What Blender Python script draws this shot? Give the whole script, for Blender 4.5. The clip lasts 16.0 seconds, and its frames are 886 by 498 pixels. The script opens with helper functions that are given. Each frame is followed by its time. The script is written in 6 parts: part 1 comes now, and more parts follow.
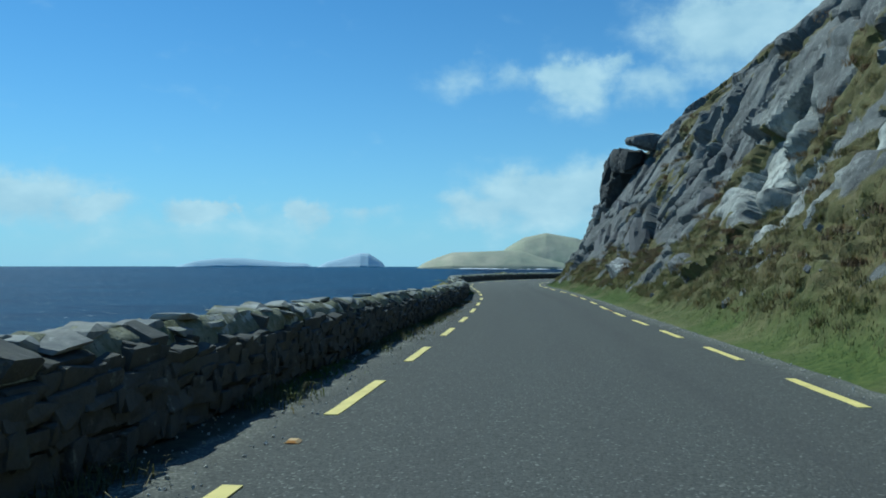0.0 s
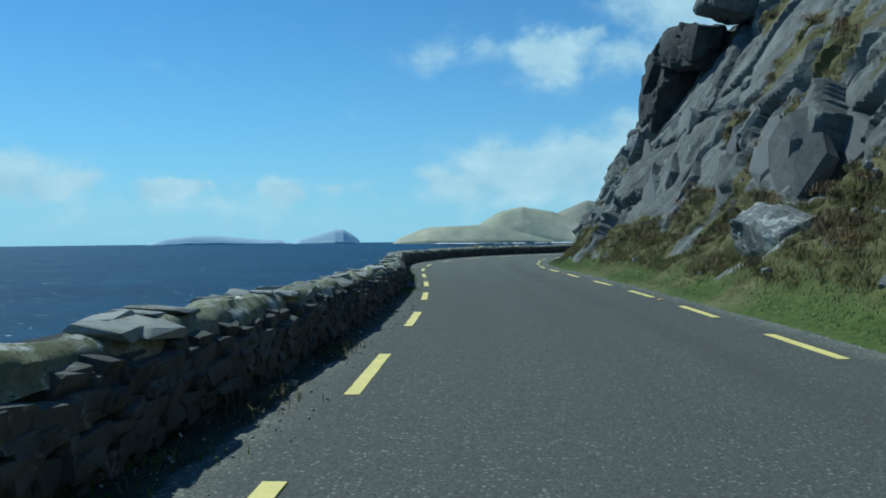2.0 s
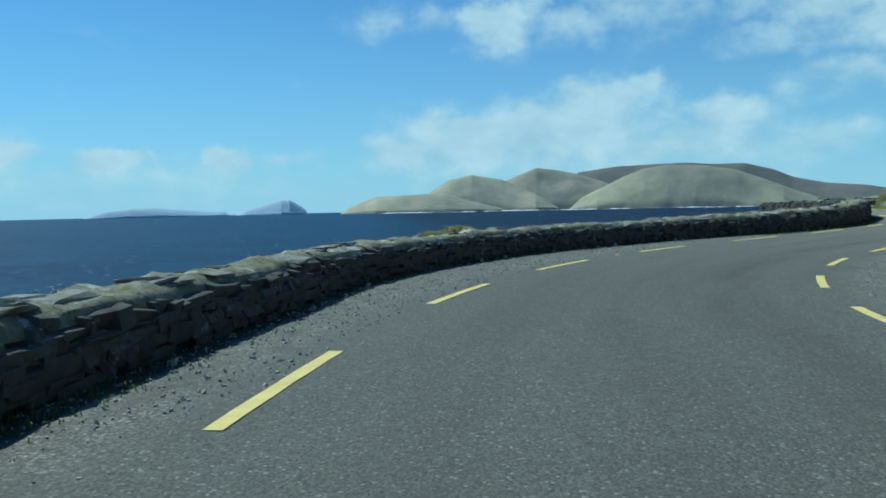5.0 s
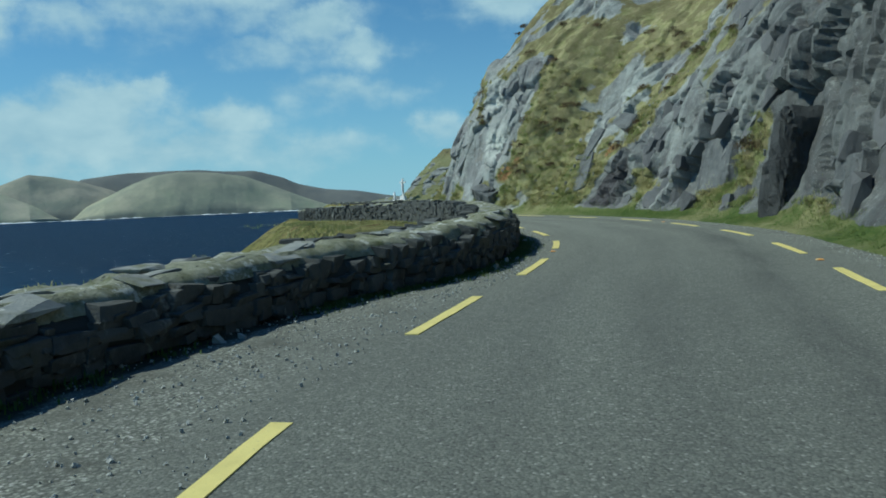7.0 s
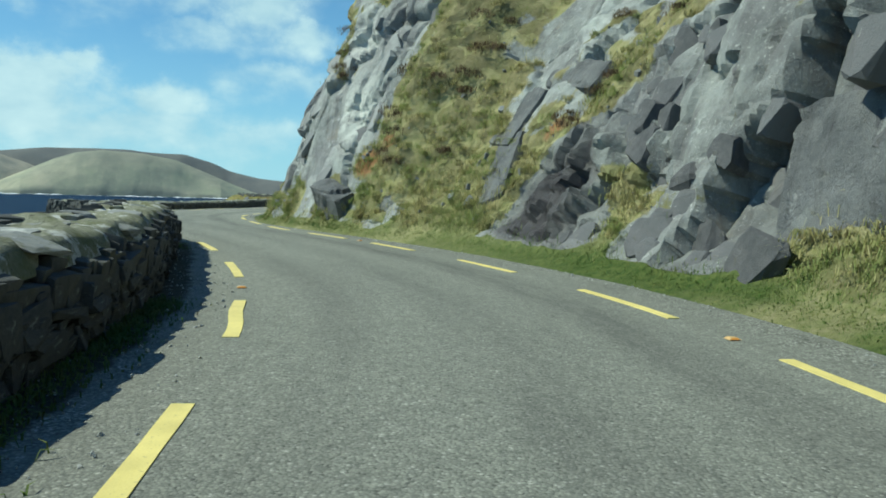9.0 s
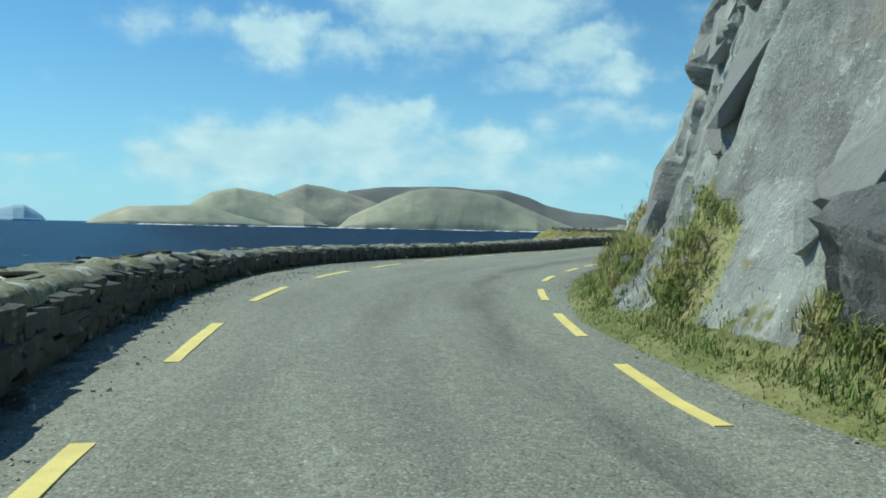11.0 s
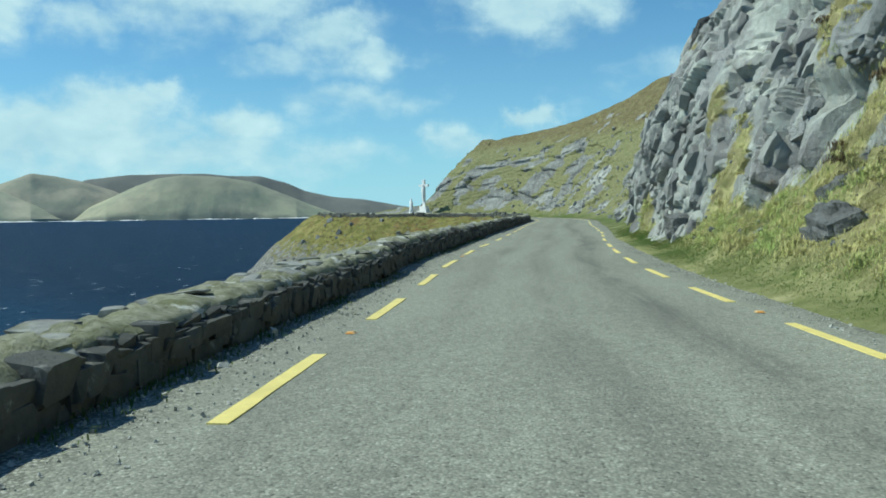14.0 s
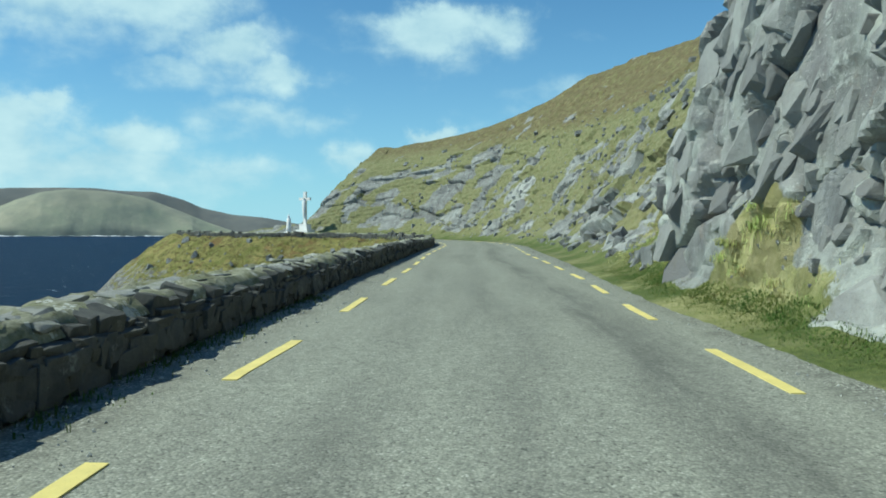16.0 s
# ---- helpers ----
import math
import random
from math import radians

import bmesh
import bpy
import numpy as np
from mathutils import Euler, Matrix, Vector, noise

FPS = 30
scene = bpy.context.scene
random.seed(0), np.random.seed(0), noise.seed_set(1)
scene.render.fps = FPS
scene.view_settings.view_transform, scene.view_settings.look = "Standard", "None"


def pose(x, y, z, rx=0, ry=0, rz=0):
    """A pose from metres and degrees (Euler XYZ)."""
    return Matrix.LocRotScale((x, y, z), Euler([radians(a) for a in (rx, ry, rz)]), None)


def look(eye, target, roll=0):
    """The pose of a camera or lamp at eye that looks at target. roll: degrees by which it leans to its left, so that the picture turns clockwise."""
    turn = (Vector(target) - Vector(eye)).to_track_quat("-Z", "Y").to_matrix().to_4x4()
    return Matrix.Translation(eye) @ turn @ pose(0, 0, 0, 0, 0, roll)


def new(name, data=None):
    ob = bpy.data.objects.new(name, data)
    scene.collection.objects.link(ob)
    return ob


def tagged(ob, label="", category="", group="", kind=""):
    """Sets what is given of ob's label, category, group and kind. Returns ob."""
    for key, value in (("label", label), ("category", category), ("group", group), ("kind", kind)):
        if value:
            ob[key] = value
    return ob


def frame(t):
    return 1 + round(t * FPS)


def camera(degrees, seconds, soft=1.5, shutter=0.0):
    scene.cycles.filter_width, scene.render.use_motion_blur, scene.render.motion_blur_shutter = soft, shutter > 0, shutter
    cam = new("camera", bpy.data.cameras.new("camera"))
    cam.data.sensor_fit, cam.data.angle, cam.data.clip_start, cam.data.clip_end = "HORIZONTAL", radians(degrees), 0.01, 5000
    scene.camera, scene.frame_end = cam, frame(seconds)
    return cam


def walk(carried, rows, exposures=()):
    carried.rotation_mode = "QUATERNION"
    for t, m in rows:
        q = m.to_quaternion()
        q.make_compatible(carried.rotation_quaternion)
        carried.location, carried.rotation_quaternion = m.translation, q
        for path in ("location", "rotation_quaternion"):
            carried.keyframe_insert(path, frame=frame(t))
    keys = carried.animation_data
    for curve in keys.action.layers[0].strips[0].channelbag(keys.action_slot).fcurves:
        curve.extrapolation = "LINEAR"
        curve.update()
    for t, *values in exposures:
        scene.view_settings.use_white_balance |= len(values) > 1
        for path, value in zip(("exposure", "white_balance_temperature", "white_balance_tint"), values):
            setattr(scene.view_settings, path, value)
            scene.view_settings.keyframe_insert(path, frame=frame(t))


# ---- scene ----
cam = camera(60.0, 16.0, soft=1.8)
walk(cam, [
    (0, pose(0.000, -0.020, 1.400, 90.91, -0.16, 0.05)),
    (0.25, pose(0.270, 3.142, 1.331, 90.87, -0.53, -0.34)),
    (0.5, pose(0.544, 6.329, 1.264, 90.74, -0.76, -0.66)),
    (0.75, pose(0.829, 9.564, 1.200, 90.41, -0.59, -0.78)),
    (1, pose(1.113, 12.873, 1.139, 89.94, -0.38, -0.80)),
    (1.25, pose(1.382, 16.300, 1.081, 89.29, -0.61, -0.70)),
    (1.5, pose(1.643, 19.807, 1.024, 88.79, -0.73, -0.73)),
    (1.75, pose(1.903, 23.377, 0.963, 88.75, -0.14, -1.27)),
    (2, pose(2.157, 27.007, 0.908, 89.04, 0.53, -1.73)),
    (2.25, pose(2.404, 30.695, 0.875, 89.84, 0.66, -1.45)),
    (2.5, pose(2.638, 34.433, 0.848, 90.55, 0.72, -0.88)),
    (2.75, pose(2.829, 38.128, 0.826, 90.67, 0.97, -0.24)),
    (3, pose(3.014, 41.863, 0.807, 90.58, 1.17, 0.19)),
    (3.5, pose(3.437, 49.642, 0.773, 90.41, 0.92, -0.64)),
    (4, pose(3.750, 57.247, 0.748, 89.44, 1.05, -1.53)),
    (4.5, pose(4.113, 64.501, 0.728, 88.07, 1.21, -2.98)),
    (5, pose(4.660, 71.169, 0.709, 86.69, 1.22, -5.52)),
    (5.25, pose(5.069, 74.185, 0.698, 85.95, 0.90, -8.21)),
    (5.5, pose(5.589, 76.980, 0.686, 85.45, 0.59, -11.60)),
    (5.75, pose(6.203, 79.562, 0.671, 85.56, 0.61, -15.32)),
    (6, pose(6.977, 81.956, 0.657, 85.92, 0.80, -19.49)),
    (6.25, pose(7.972, 84.119, 0.657, 86.31, 0.99, -24.02)),
    (6.5, pose(9.179, 86.145, 0.663, 86.56, 1.10, -28.94)),
    (6.75, pose(10.507, 87.972, 0.676, 86.36, 1.83, -34.69)),
    (7, pose(12.046, 89.674, 0.692, 86.11, 2.39, -40.65)),
    (7.25, pose(13.869, 91.328, 0.698, 86.02, 1.80, -46.81)),
    (7.5, pose(15.774, 92.831, 0.708, 86.02, 1.38, -51.97)),
    (7.8, pose(18.178, 94.423, 0.737, 86.09, 1.42, -55.01)),
    (8, pose(19.819, 95.534, 0.769, 85.96, 2.35, -54.88)),
    (8.3, pose(22.377, 97.292, 0.794, 85.27, 3.12, -51.84)),
    (8.5, pose(24.029, 98.538, 0.815, 85.15, 1.69, -51.18)),
    (8.75, pose(25.950, 100.100, 0.833, 85.49, 0.02, -48.66)),
    (9, pose(27.852, 101.826, 0.847, 86.11, -1.62, -45.45)),
    (9.25, pose(29.542, 103.539, 0.867, 86.83, -1.39, -41.05)),
    (9.5, pose(31.135, 105.380, 0.885, 87.48, -0.87, -36.71)),
    (9.75, pose(32.721, 107.338, 0.909, 87.78, -0.79, -33.66)),
    (10, pose(34.175, 109.412, 0.930, 87.88, -0.78, -31.09)),
    (10.25, pose(35.444, 111.687, 0.940, 87.84, -0.98, -28.52)),
    (10.5, pose(36.587, 114.107, 0.950, 87.78, -1.20, -26.19)),
    (11, pose(38.697, 119.375, 0.983, 88.00, -1.21, -22.34)),
    (11.5, pose(40.638, 124.904, 1.018, 88.29, -1.10, -20.11)),
    (12, pose(42.578, 130.420, 1.043, 88.63, -0.96, -20.03)),
    (12.25, pose(43.592, 133.092, 1.049, 88.85, -0.89, -20.75)),
    (12.5, pose(44.684, 135.650, 1.049, 89.01, -0.88, -22.62)),
    (12.75, pose(45.899, 138.022, 1.040, 89.04, -1.16, -27.02)),
    (13, pose(47.252, 140.253, 1.026, 88.86, -1.29, -31.73)),
    (13.25, pose(48.792, 142.357, 1.012, 88.18, -0.70, -34.62)),
    (13.5, pose(50.460, 144.352, 0.995, 87.46, 0.01, -36.79)),
    (13.75, pose(52.211, 146.233, 0.969, 87.12, 0.42, -38.66)),
    (14, pose(54.057, 148.085, 0.944, 86.98, 0.64, -40.13)),
    (14.25, pose(56.008, 149.998, 0.935, 87.04, 0.43, -41.24)),
    (14.5, pose(58.030, 151.945, 0.925, 87.18, 0.29, -42.03)),
    (14.75, pose(60.094, 153.936, 0.898, 87.25, 0.88, -42.42)),
    (15, pose(62.200, 155.956, 0.867, 87.32, 1.46, -42.83)),
    (15.25, pose(64.323, 157.986, 0.838, 87.37, 1.38, -43.71)),
    (15.5, pose(66.505, 160.049, 0.818, 87.53, 1.00, -44.80)),
    (15.75, pose(68.803, 162.180, 0.816, 87.96, 0.46, -46.02)),
    (16, pose(71.142, 164.334, 0.820, 88.47, -0.17, -47.31)),
], exposures=[(0, -0.05, 5600, -8), (3, -0.08, 5600, -8), (5.5, -0.05, 5700, -8), (6.0, 0.08, 5750, -8), (6.5, 0.0, 5900, -8), (7.0, -0.25, 5950, -8), (7.5, -0.2, 6050, -8), (8.4, 0.1, 6250, -8), (9, 0.2, 6400, -8), (12, 0.15, 6300, -8), (16, 0.2, 6350, -8)])

# ---- light ----
SUN_TURN, SUN_HEIGHT = 50.0, 49.0          # degrees left of the first stretch's heading, degrees up
SEA = -35.0


def sky_world():
    world = bpy.data.worlds.new("sky")
    world.use_nodes = True
    nt = world.node_tree
    nt.nodes.clear()
    N, K = nt.nodes.new, nt.links.new

    def math_(op, a, b=None, c=None, clamp=False):
        n = N("ShaderNodeMath")
        n.operation, n.use_clamp = op, clamp
        for i, v in enumerate((a, b, c)):
            if v is None:
                continue
            if isinstance(v, (int, float)):
                n.inputs[i].default_value = v
            else:
                K(v, n.inputs[i])
        return n.outputs[0]

    sky = N("ShaderNodeTexSky")
    sky.sky_type, sky.sun_disc = "NISHITA", False
    sky.sun_elevation, sky.sun_rotation = radians(SUN_HEIGHT), radians(-SUN_TURN)
    sky.altitude, sky.air_density, sky.dust_density, sky.ozone_density = 20, 1.0, 0.0, 6.0
    co = N("ShaderNodeTexCoord").outputs["Generated"]
    sep = N("ShaderNodeSeparateXYZ")
    K(co, sep.inputs[0])
    az = math_("ARCTAN2", sep.outputs[0], sep.outputs[1])       # to the right of the first heading, radians
    el = math_("ARCSINE", sep.outputs[2])

    # cloud banks: bearing, height, half width, half height (degrees), density
    banks = [(-20, 2.6, 16, 1.6, 0.45), (-29.5, 4.5, 4.6, 1.6, 1.25), (-25.2, 3.9, 2.6, 1.0, 1.1), (-17.6, 3.9, 2.4, 0.8, 1.3), (-15.6, 4.2, 1.0, 0.6, 1.1), (-10.3, 3.7, 1.7, 1.0, 1.25),
             (-5.6, 3.5, 2.1, 0.8, 0.75), (-37, 4.6, 6, 1.8, 0.9), (3.2, 4.3, 3.6, 1.2, 1.05), (8.5, 5.0, 6.0, 2.0, 1.3), (14.5, 5.7, 7.0, 2.3, 1.3),
             (17.6, 7.6, 4.0, 1.7, 1.05), (20.5, 8.4, 1.8, 1.0, 0.9), (25.0, 6.2, 3.6, 1.6, 1.0), (22, 4.4, 9.0, 1.7, 0.85), (31, 4.2, 4.6, 1.2, 0.6),
             (9.9, 13.4, 3.0, 1.5, 1.0), (12.6, 14.4, 1.6, 0.9, 0.8), (5.4, 13.7, 2.2, 1.2, 0.62), (1.2, 14.2, 2.4, 1.2, 0.5), (15.6, 13.0, 3.2, 1.3, 0.7),
             (20.5, 16.6, 5.0, 2.6, 1.2), (26.5, 16.2, 5.0, 2.3, 1.1), (31.6, 13.2, 3.6, 1.7, 1.05), (35.4, 11.2, 2.6, 1.2, 0.9), (28.5, 11.2, 4.0, 1.3, 0.6),
             (33.5, 8.3, 4.6, 1.2, 0.62), (38.0, 8.2, 2.0, 0.9, 0.45), (41.0, 5.3, 1.9, 1.1, 0.75), (46.6, 6.9, 1.5, 0.8, 1.1), (46.5, 14.8, 4.6, 1.6, 1.1),
             (51.5, 15.0, 3.0, 1.4, 0.9), (63, 9, 8, 2.4, 0.9)]
    warp = N("ShaderNodeTexNoise")
    warp.inputs["Scale"].default_value, warp.inputs["Detail"].default_value = 16.0, 6.0
    warp.inputs["Roughness"].default_value = 0.62
    K(co, warp.inputs["Vector"])
    wsep = N("ShaderNodeSeparateColor")
    K(warp.outputs["Color"], wsep.inputs[0])
    azw = math_("ADD", az, math_("MULTIPLY", math_("SUBTRACT", wsep.outputs[0], 0.5), 0.13))
    elw = math_("ADD", el, math_("MULTIPLY", math_("SUBTRACT", wsep.outputs[1], 0.5), 0.065))
    total = None
    for b, h, w, t, d in banks:
        x = math_("DIVIDE", math_("SUBTRACT", azw, radians(b)), radians(w))
        y = math_("DIVIDE", math_("SUBTRACT", elw, radians(h)), radians(t))
        y = math_("ADD", math_("MULTIPLY", math_("MAXIMUM", y, 0.0), 1.35), math_("MULTIPLY", math_("MINIMUM", y, 0.0), 0.72))     # crisp tops, ragged feet
        r = math_("ADD", math_("MULTIPLY", x, x), math_("MULTIPLY", y, y))
        g = math_("MULTIPLY", math_("EXPONENT", math_("MULTIPLY", r, -0.8)), d)
        total = g if total is None else math_("MAXIMUM", total, g)
    fine = N("ShaderNodeTexNoise")
    fine.inputs["Scale"].default_value, fine.inputs["Detail"].default_value = 19.0, 7.0
    fine.inputs["Roughness"].default_value = 0.52
    stretch = N("ShaderNodeMapping")
    stretch.inputs["Scale"].default_value = (1, 1, 1.7)
    K(co, stretch.inputs[0])
    K(stretch.outputs[0], fine.inputs["Vector"])
    dens = math_("MULTIPLY_ADD", math_("SUBTRACT", fine.outputs[0], 0.5), 0.95, math_("MULTIPLY", total, 1.0))
    soft = math_("MULTIPLY", math_("SUBTRACT", dens, 0.08), 1.12, clamp=True)
    smooth = math_("MULTIPLY", math_("MULTIPLY", soft, soft), math_("SUBTRACT", 3.0, math_("MULTIPLY", soft, 2.0)))
    cloud = math_("MULTIPLY", smooth, 0.90)
    # thin white air just over the sea
    air = math_("MULTIPLY", math_("EXPONENT", math_("MULTIPLY", math_("MAXIMUM", el, 0.0), -6.6)), 0.92)
    veil = N("ShaderNodeMixRGB")
    K(air, veil.inputs[0])
    blue = N("ShaderNodeMixRGB")
    blue.blend_type = "MULTIPLY"
    blue.inputs[0].default_value = 1.0
    K(sky.outputs[0], blue.inputs[1])
    blue.inputs[2].default_value = (0.62, 1.0, 1.22, 1)
    K(blue.outputs[0], veil.inputs[1])
    veil.inputs[2].default_value = (4.3, 7.2, 9.2, 1)
    tone = N("ShaderNodeMixRGB")
    K(math_("MULTIPLY", math_("SUBTRACT", fine.outputs[0], 0.3), 1.8, clamp=True), tone.inputs[0])
    tone.inputs[1].default_value = (5.0, 7.0, 8.4, 1)
    tone.inputs[2].default_value = (7.5, 9.2, 10.0, 1)
    mix = N("ShaderNodeMixRGB")
    K(cloud, mix.inputs[0])
    K(veil.outputs[0], mix.inputs[1])
    K(tone.outputs[0], mix.inputs[2])
    bg = N("ShaderNodeBackground")
    bg.inputs[1].default_value = 0.085
    K(mix.outputs[0], bg.inputs[0])
    out = N("ShaderNodeOutputWorld")
    K(bg.outputs[0], out.inputs[0])
    scene.world = world


sky_world()
sun = new("sun", bpy.data.lights.new("sun", "SUN"))
sun.data.energy, sun.data.angle, sun.data.color = 4.2, radians(0.6), (1.0, 0.95, 0.86)
_a, _h = radians(SUN_TURN), radians(SUN_HEIGHT)
sun.matrix_world = look((-math.sin(_a) * math.cos(_h) * 50, math.cos(_a) * math.cos(_h) * 50, math.sin(_h) * 50), (0, 0, 0))


# ---- materials ----
class Mat:
    """A node material with short helpers."""

    def __init__(self, name, rough=0.8, spec=0.3):
        self.m = bpy.data.materials.new(name)
        self.m.use_nodes = True
        self.nt = self.m.node_tree
        self.b = self.nt.nodes["Principled BSDF"]
        self.b.inputs["Roughness"].default_value = rough
        self.b.inputs["Specular IOR Level"].default_value = spec
        self.co = self.nt.nodes.new("ShaderNodeTexCoord").outputs["Object"]

    def link(self, a, b):
        self.nt.links.new(a, b)

    def noise(self, scale, detail=4, rough=0.55, vec=None, stretch=None, kind="ShaderNodeTexNoise"):
        n = self.nt.nodes.new(kind)
        n.inputs["Scale"].default_value = scale
        if kind == "ShaderNodeTexNoise":
            n.inputs["Detail"].default_value, n.inputs["Roughness"].default_value = detail, rough
        v = vec or self.co
        if stretch:
            mp = self.nt.nodes.new("ShaderNodeMapping")
            mp.inputs["Scale"].default_value = stretch
            self.link(v, mp.inputs[0])
            v = mp.outputs[0]
        self.link(v, n.inputs["Vector"])
        return n.outputs[0]

    def ramp(self, fac, lo, hi, c0=(0, 0, 0), c1=(1, 1, 1)):
        r = self.nt.nodes.new("ShaderNodeValToRGB")
        r.color_ramp.elements[0].position, r.color_ramp.elements[1].position = lo, hi
        r.color_ramp.elements[0].color, r.color_ramp.elements[1].color = (*c0, 1), (*c1, 1)
        self.link(fac, r.inputs[0])
        return r.outputs[0]

    def mix(self, fac, a, b, how="MIX"):
        n = self.nt.nodes.new("ShaderNodeMixRGB")
        n.blend_type = how
        for i, v in enumerate((fac, a, b)):
            if isinstance(v, (int, float)):
                n.inputs[i].default_value = v
            elif isinstance(v, tuple):
                n.inputs[i].default_value = (*v, 1)
            else:
                self.link(v, n.inputs[i])
        return n.outputs[0]

    def math(self, op, a, b=0.0, clamp=False):
        n = self.nt.nodes.new("ShaderNodeMath")
        n.operation, n.use_clamp = op, clamp
        for i, v in enumerate((a, b)):
            if isinstance(v, (int, float)):
                n.inputs[i].default_value = v
            else:
                self.link(v, n.inputs[i])
        return n.outputs[0]

    def attr(self, name):
        n = self.nt.nodes.new("ShaderNodeAttribute")
        n.attribute_name = name
        return n.outputs["Fac"]

    def rand(self):
        a = self.nt.nodes.new("ShaderNodeObjectInfo").outputs["Random"]
        b = self.nt.nodes.new("ShaderNodeNewGeometry").outputs["Random Per Island"]
        return self.math("FRACT", self.math("ADD", a, b))

    def bump(self, h, strength, dist=0.02):
        n = self.nt.nodes.new("ShaderNodeBump")
        n.inputs["Strength"].default_value, n.inputs["Distance"].default_value = strength, dist
        self.link(h, n.inputs["Height"])
        self.link(n.outputs[0], self.b.inputs["Normal"])

    def color(self, c):
        if isinstance(c, tuple):
            self.b.inputs["Base Color"].default_value = (*c, 1)
        else:
            self.link(c, self.b.inputs["Base Color"])
        return self


def asphalt_mat():
    m = Mat("asphalt", 0.9, 0.2)
    v = m.nt.nodes.new("ShaderNodeTexVoronoi")
    v.inputs["Scale"].default_value = 50
    m.link(m.co, v.inputs["Vector"])
    cell = m.nt.nodes.new("ShaderNodeSeparateColor")
    m.link(v.outputs["Color"], cell.inputs[0])
    chip = m.ramp(cell.outputs[0], 0.10, 0.90)
    gap = m.ramp(v.outputs["Distance"], 0.25, 0.62)
    lane = m.nt.nodes.new("ShaderNodeCombineXYZ")
    m.link(m.attr("across"), lane.inputs[0])
    m.link(m.math("MULTIPLY", m.attr("along"), 0.14), lane.inputs[1])
    lane = lane.outputs[0]
    mid = m.noise(9, 5, 0.75)
    big = m.noise(0.9, 6, 0.62, vec=lane)
    # Dark first stretch, pale later: cloud shade and sun painted in, beside wear.
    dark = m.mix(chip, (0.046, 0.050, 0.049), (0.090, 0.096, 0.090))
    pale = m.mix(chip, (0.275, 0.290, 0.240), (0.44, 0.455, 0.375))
    c = m.mix(m.attr("worn_or_lit"), dark, pale)
    grit = m.math("MULTIPLY", m.ramp(cell.outputs[1], 0.955, 0.97), 0.65)
    c = m.mix(grit, c, m.mix(m.attr("worn_or_lit"), (0.34, 0.35, 0.32), (0.66, 0.67, 0.58)))
    c = m.mix(m.math("MULTIPLY", m.ramp(cell.outputs[2], 0.95, 0.965), 0.6), c, (0.04, 0.041, 0.039))
    c = m.mix(m.math("MULTIPLY", gap, 0.28), c, (0.035, 0.035, 0.033))
    c = m.mix(m.math("MULTIPLY", m.ramp(mid, 0.36, 0.66), 0.38), c, (0.09, 0.092, 0.085))
    c = m.mix(m.math("MULTIPLY", m.ramp(big, 0.45, 0.72), 0.30), c, (0.08, 0.08, 0.075))
    track = m.attr("track")
    patch = m.math("MULTIPLY", track, m.ramp(m.noise(1.7, 7, 0.72, vec=lane), 0.44, 0.60))
    c = m.mix(m.math("MULTIPLY", m.math("ADD", m.math("MULTIPLY", track, 0.4), m.math("MULTIPLY", patch, 0.6)), 0.6), c, (0.065, 0.066, 0.064))
    peb = m.nt.nodes.new("ShaderNodeTexVoronoi")
    peb.inputs["Scale"].default_value = 36
    m.link(m.co, peb.inputs["Vector"])
    pc = m.nt.nodes.new("ShaderNodeSeparateColor")
    m.link(peb.outputs["Color"], pc.inputs[0])
    loose = m.mix(m.ramp(pc.outputs[0], 0.1, 0.95), (0.14, 0.147, 0.125), (0.42, 0.435, 0.37))
    loose = m.mix(m.ramp(pc.outputs[1], 0.90, 0.93), loose, (0.55, 0.55, 0.5))
    loose = m.mix(m.math("MULTIPLY", m.ramp(peb.outputs["Distance"], 0.38, 0.62), 0.7), loose, (0.06, 0.06, 0.052))
    loose = m.mix(m.ramp(m.noise(1.1, 6, 0.7), 0.52, 0.68), loose, (0.10, 0.10, 0.085))
    loose = m.mix(m.math("MULTIPLY", m.math("SUBTRACT", 1.0, m.attr("worn_or_lit")), 0.3), loose, (0.055, 0.058, 0.052))
    c = m.mix(m.math("MULTIPLY", m.attr("shoulder"), m.ramp(m.noise(2.5, 6, 0.7), 0.30, 0.60)), c, loose)
    # Earth at the wall's foot, darkened and widened to paint the wall's shadow.
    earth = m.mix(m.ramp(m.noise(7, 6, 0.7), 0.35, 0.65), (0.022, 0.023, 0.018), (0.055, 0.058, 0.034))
    c = m.mix(m.ramp(m.math("ADD", m.attr("soil_shade"), m.math("MULTIPLY", m.math("SUBTRACT", m.noise(1.8, 6, 0.7), 0.5), 0.9)), 0.42, 0.62), c, earth)
    m.bump(m.math("ADD", m.math("MULTIPLY", v.outputs["Distance"], -1.0), m.math("MULTIPLY", chip, 0.5)), 0.5, 0.010)
    return m.color(c).m


def paint_mat(name, c):
    m = Mat(name, 0.6, 0.3)
    worn_or_lit = m.ramp(m.noise(30, 5, 0.7), 0.60, 0.72)
    m.bump(m.noise(55, 3), 0.35, 0.006)
    return m.color(m.mix(m.math("MULTIPLY", worn_or_lit, 0.55), m.mix(m.ramp(m.noise(3, 4), 0.3, 0.7), c, tuple(v * 0.8 for v in c)), (0.16, 0.155, 0.13))).m


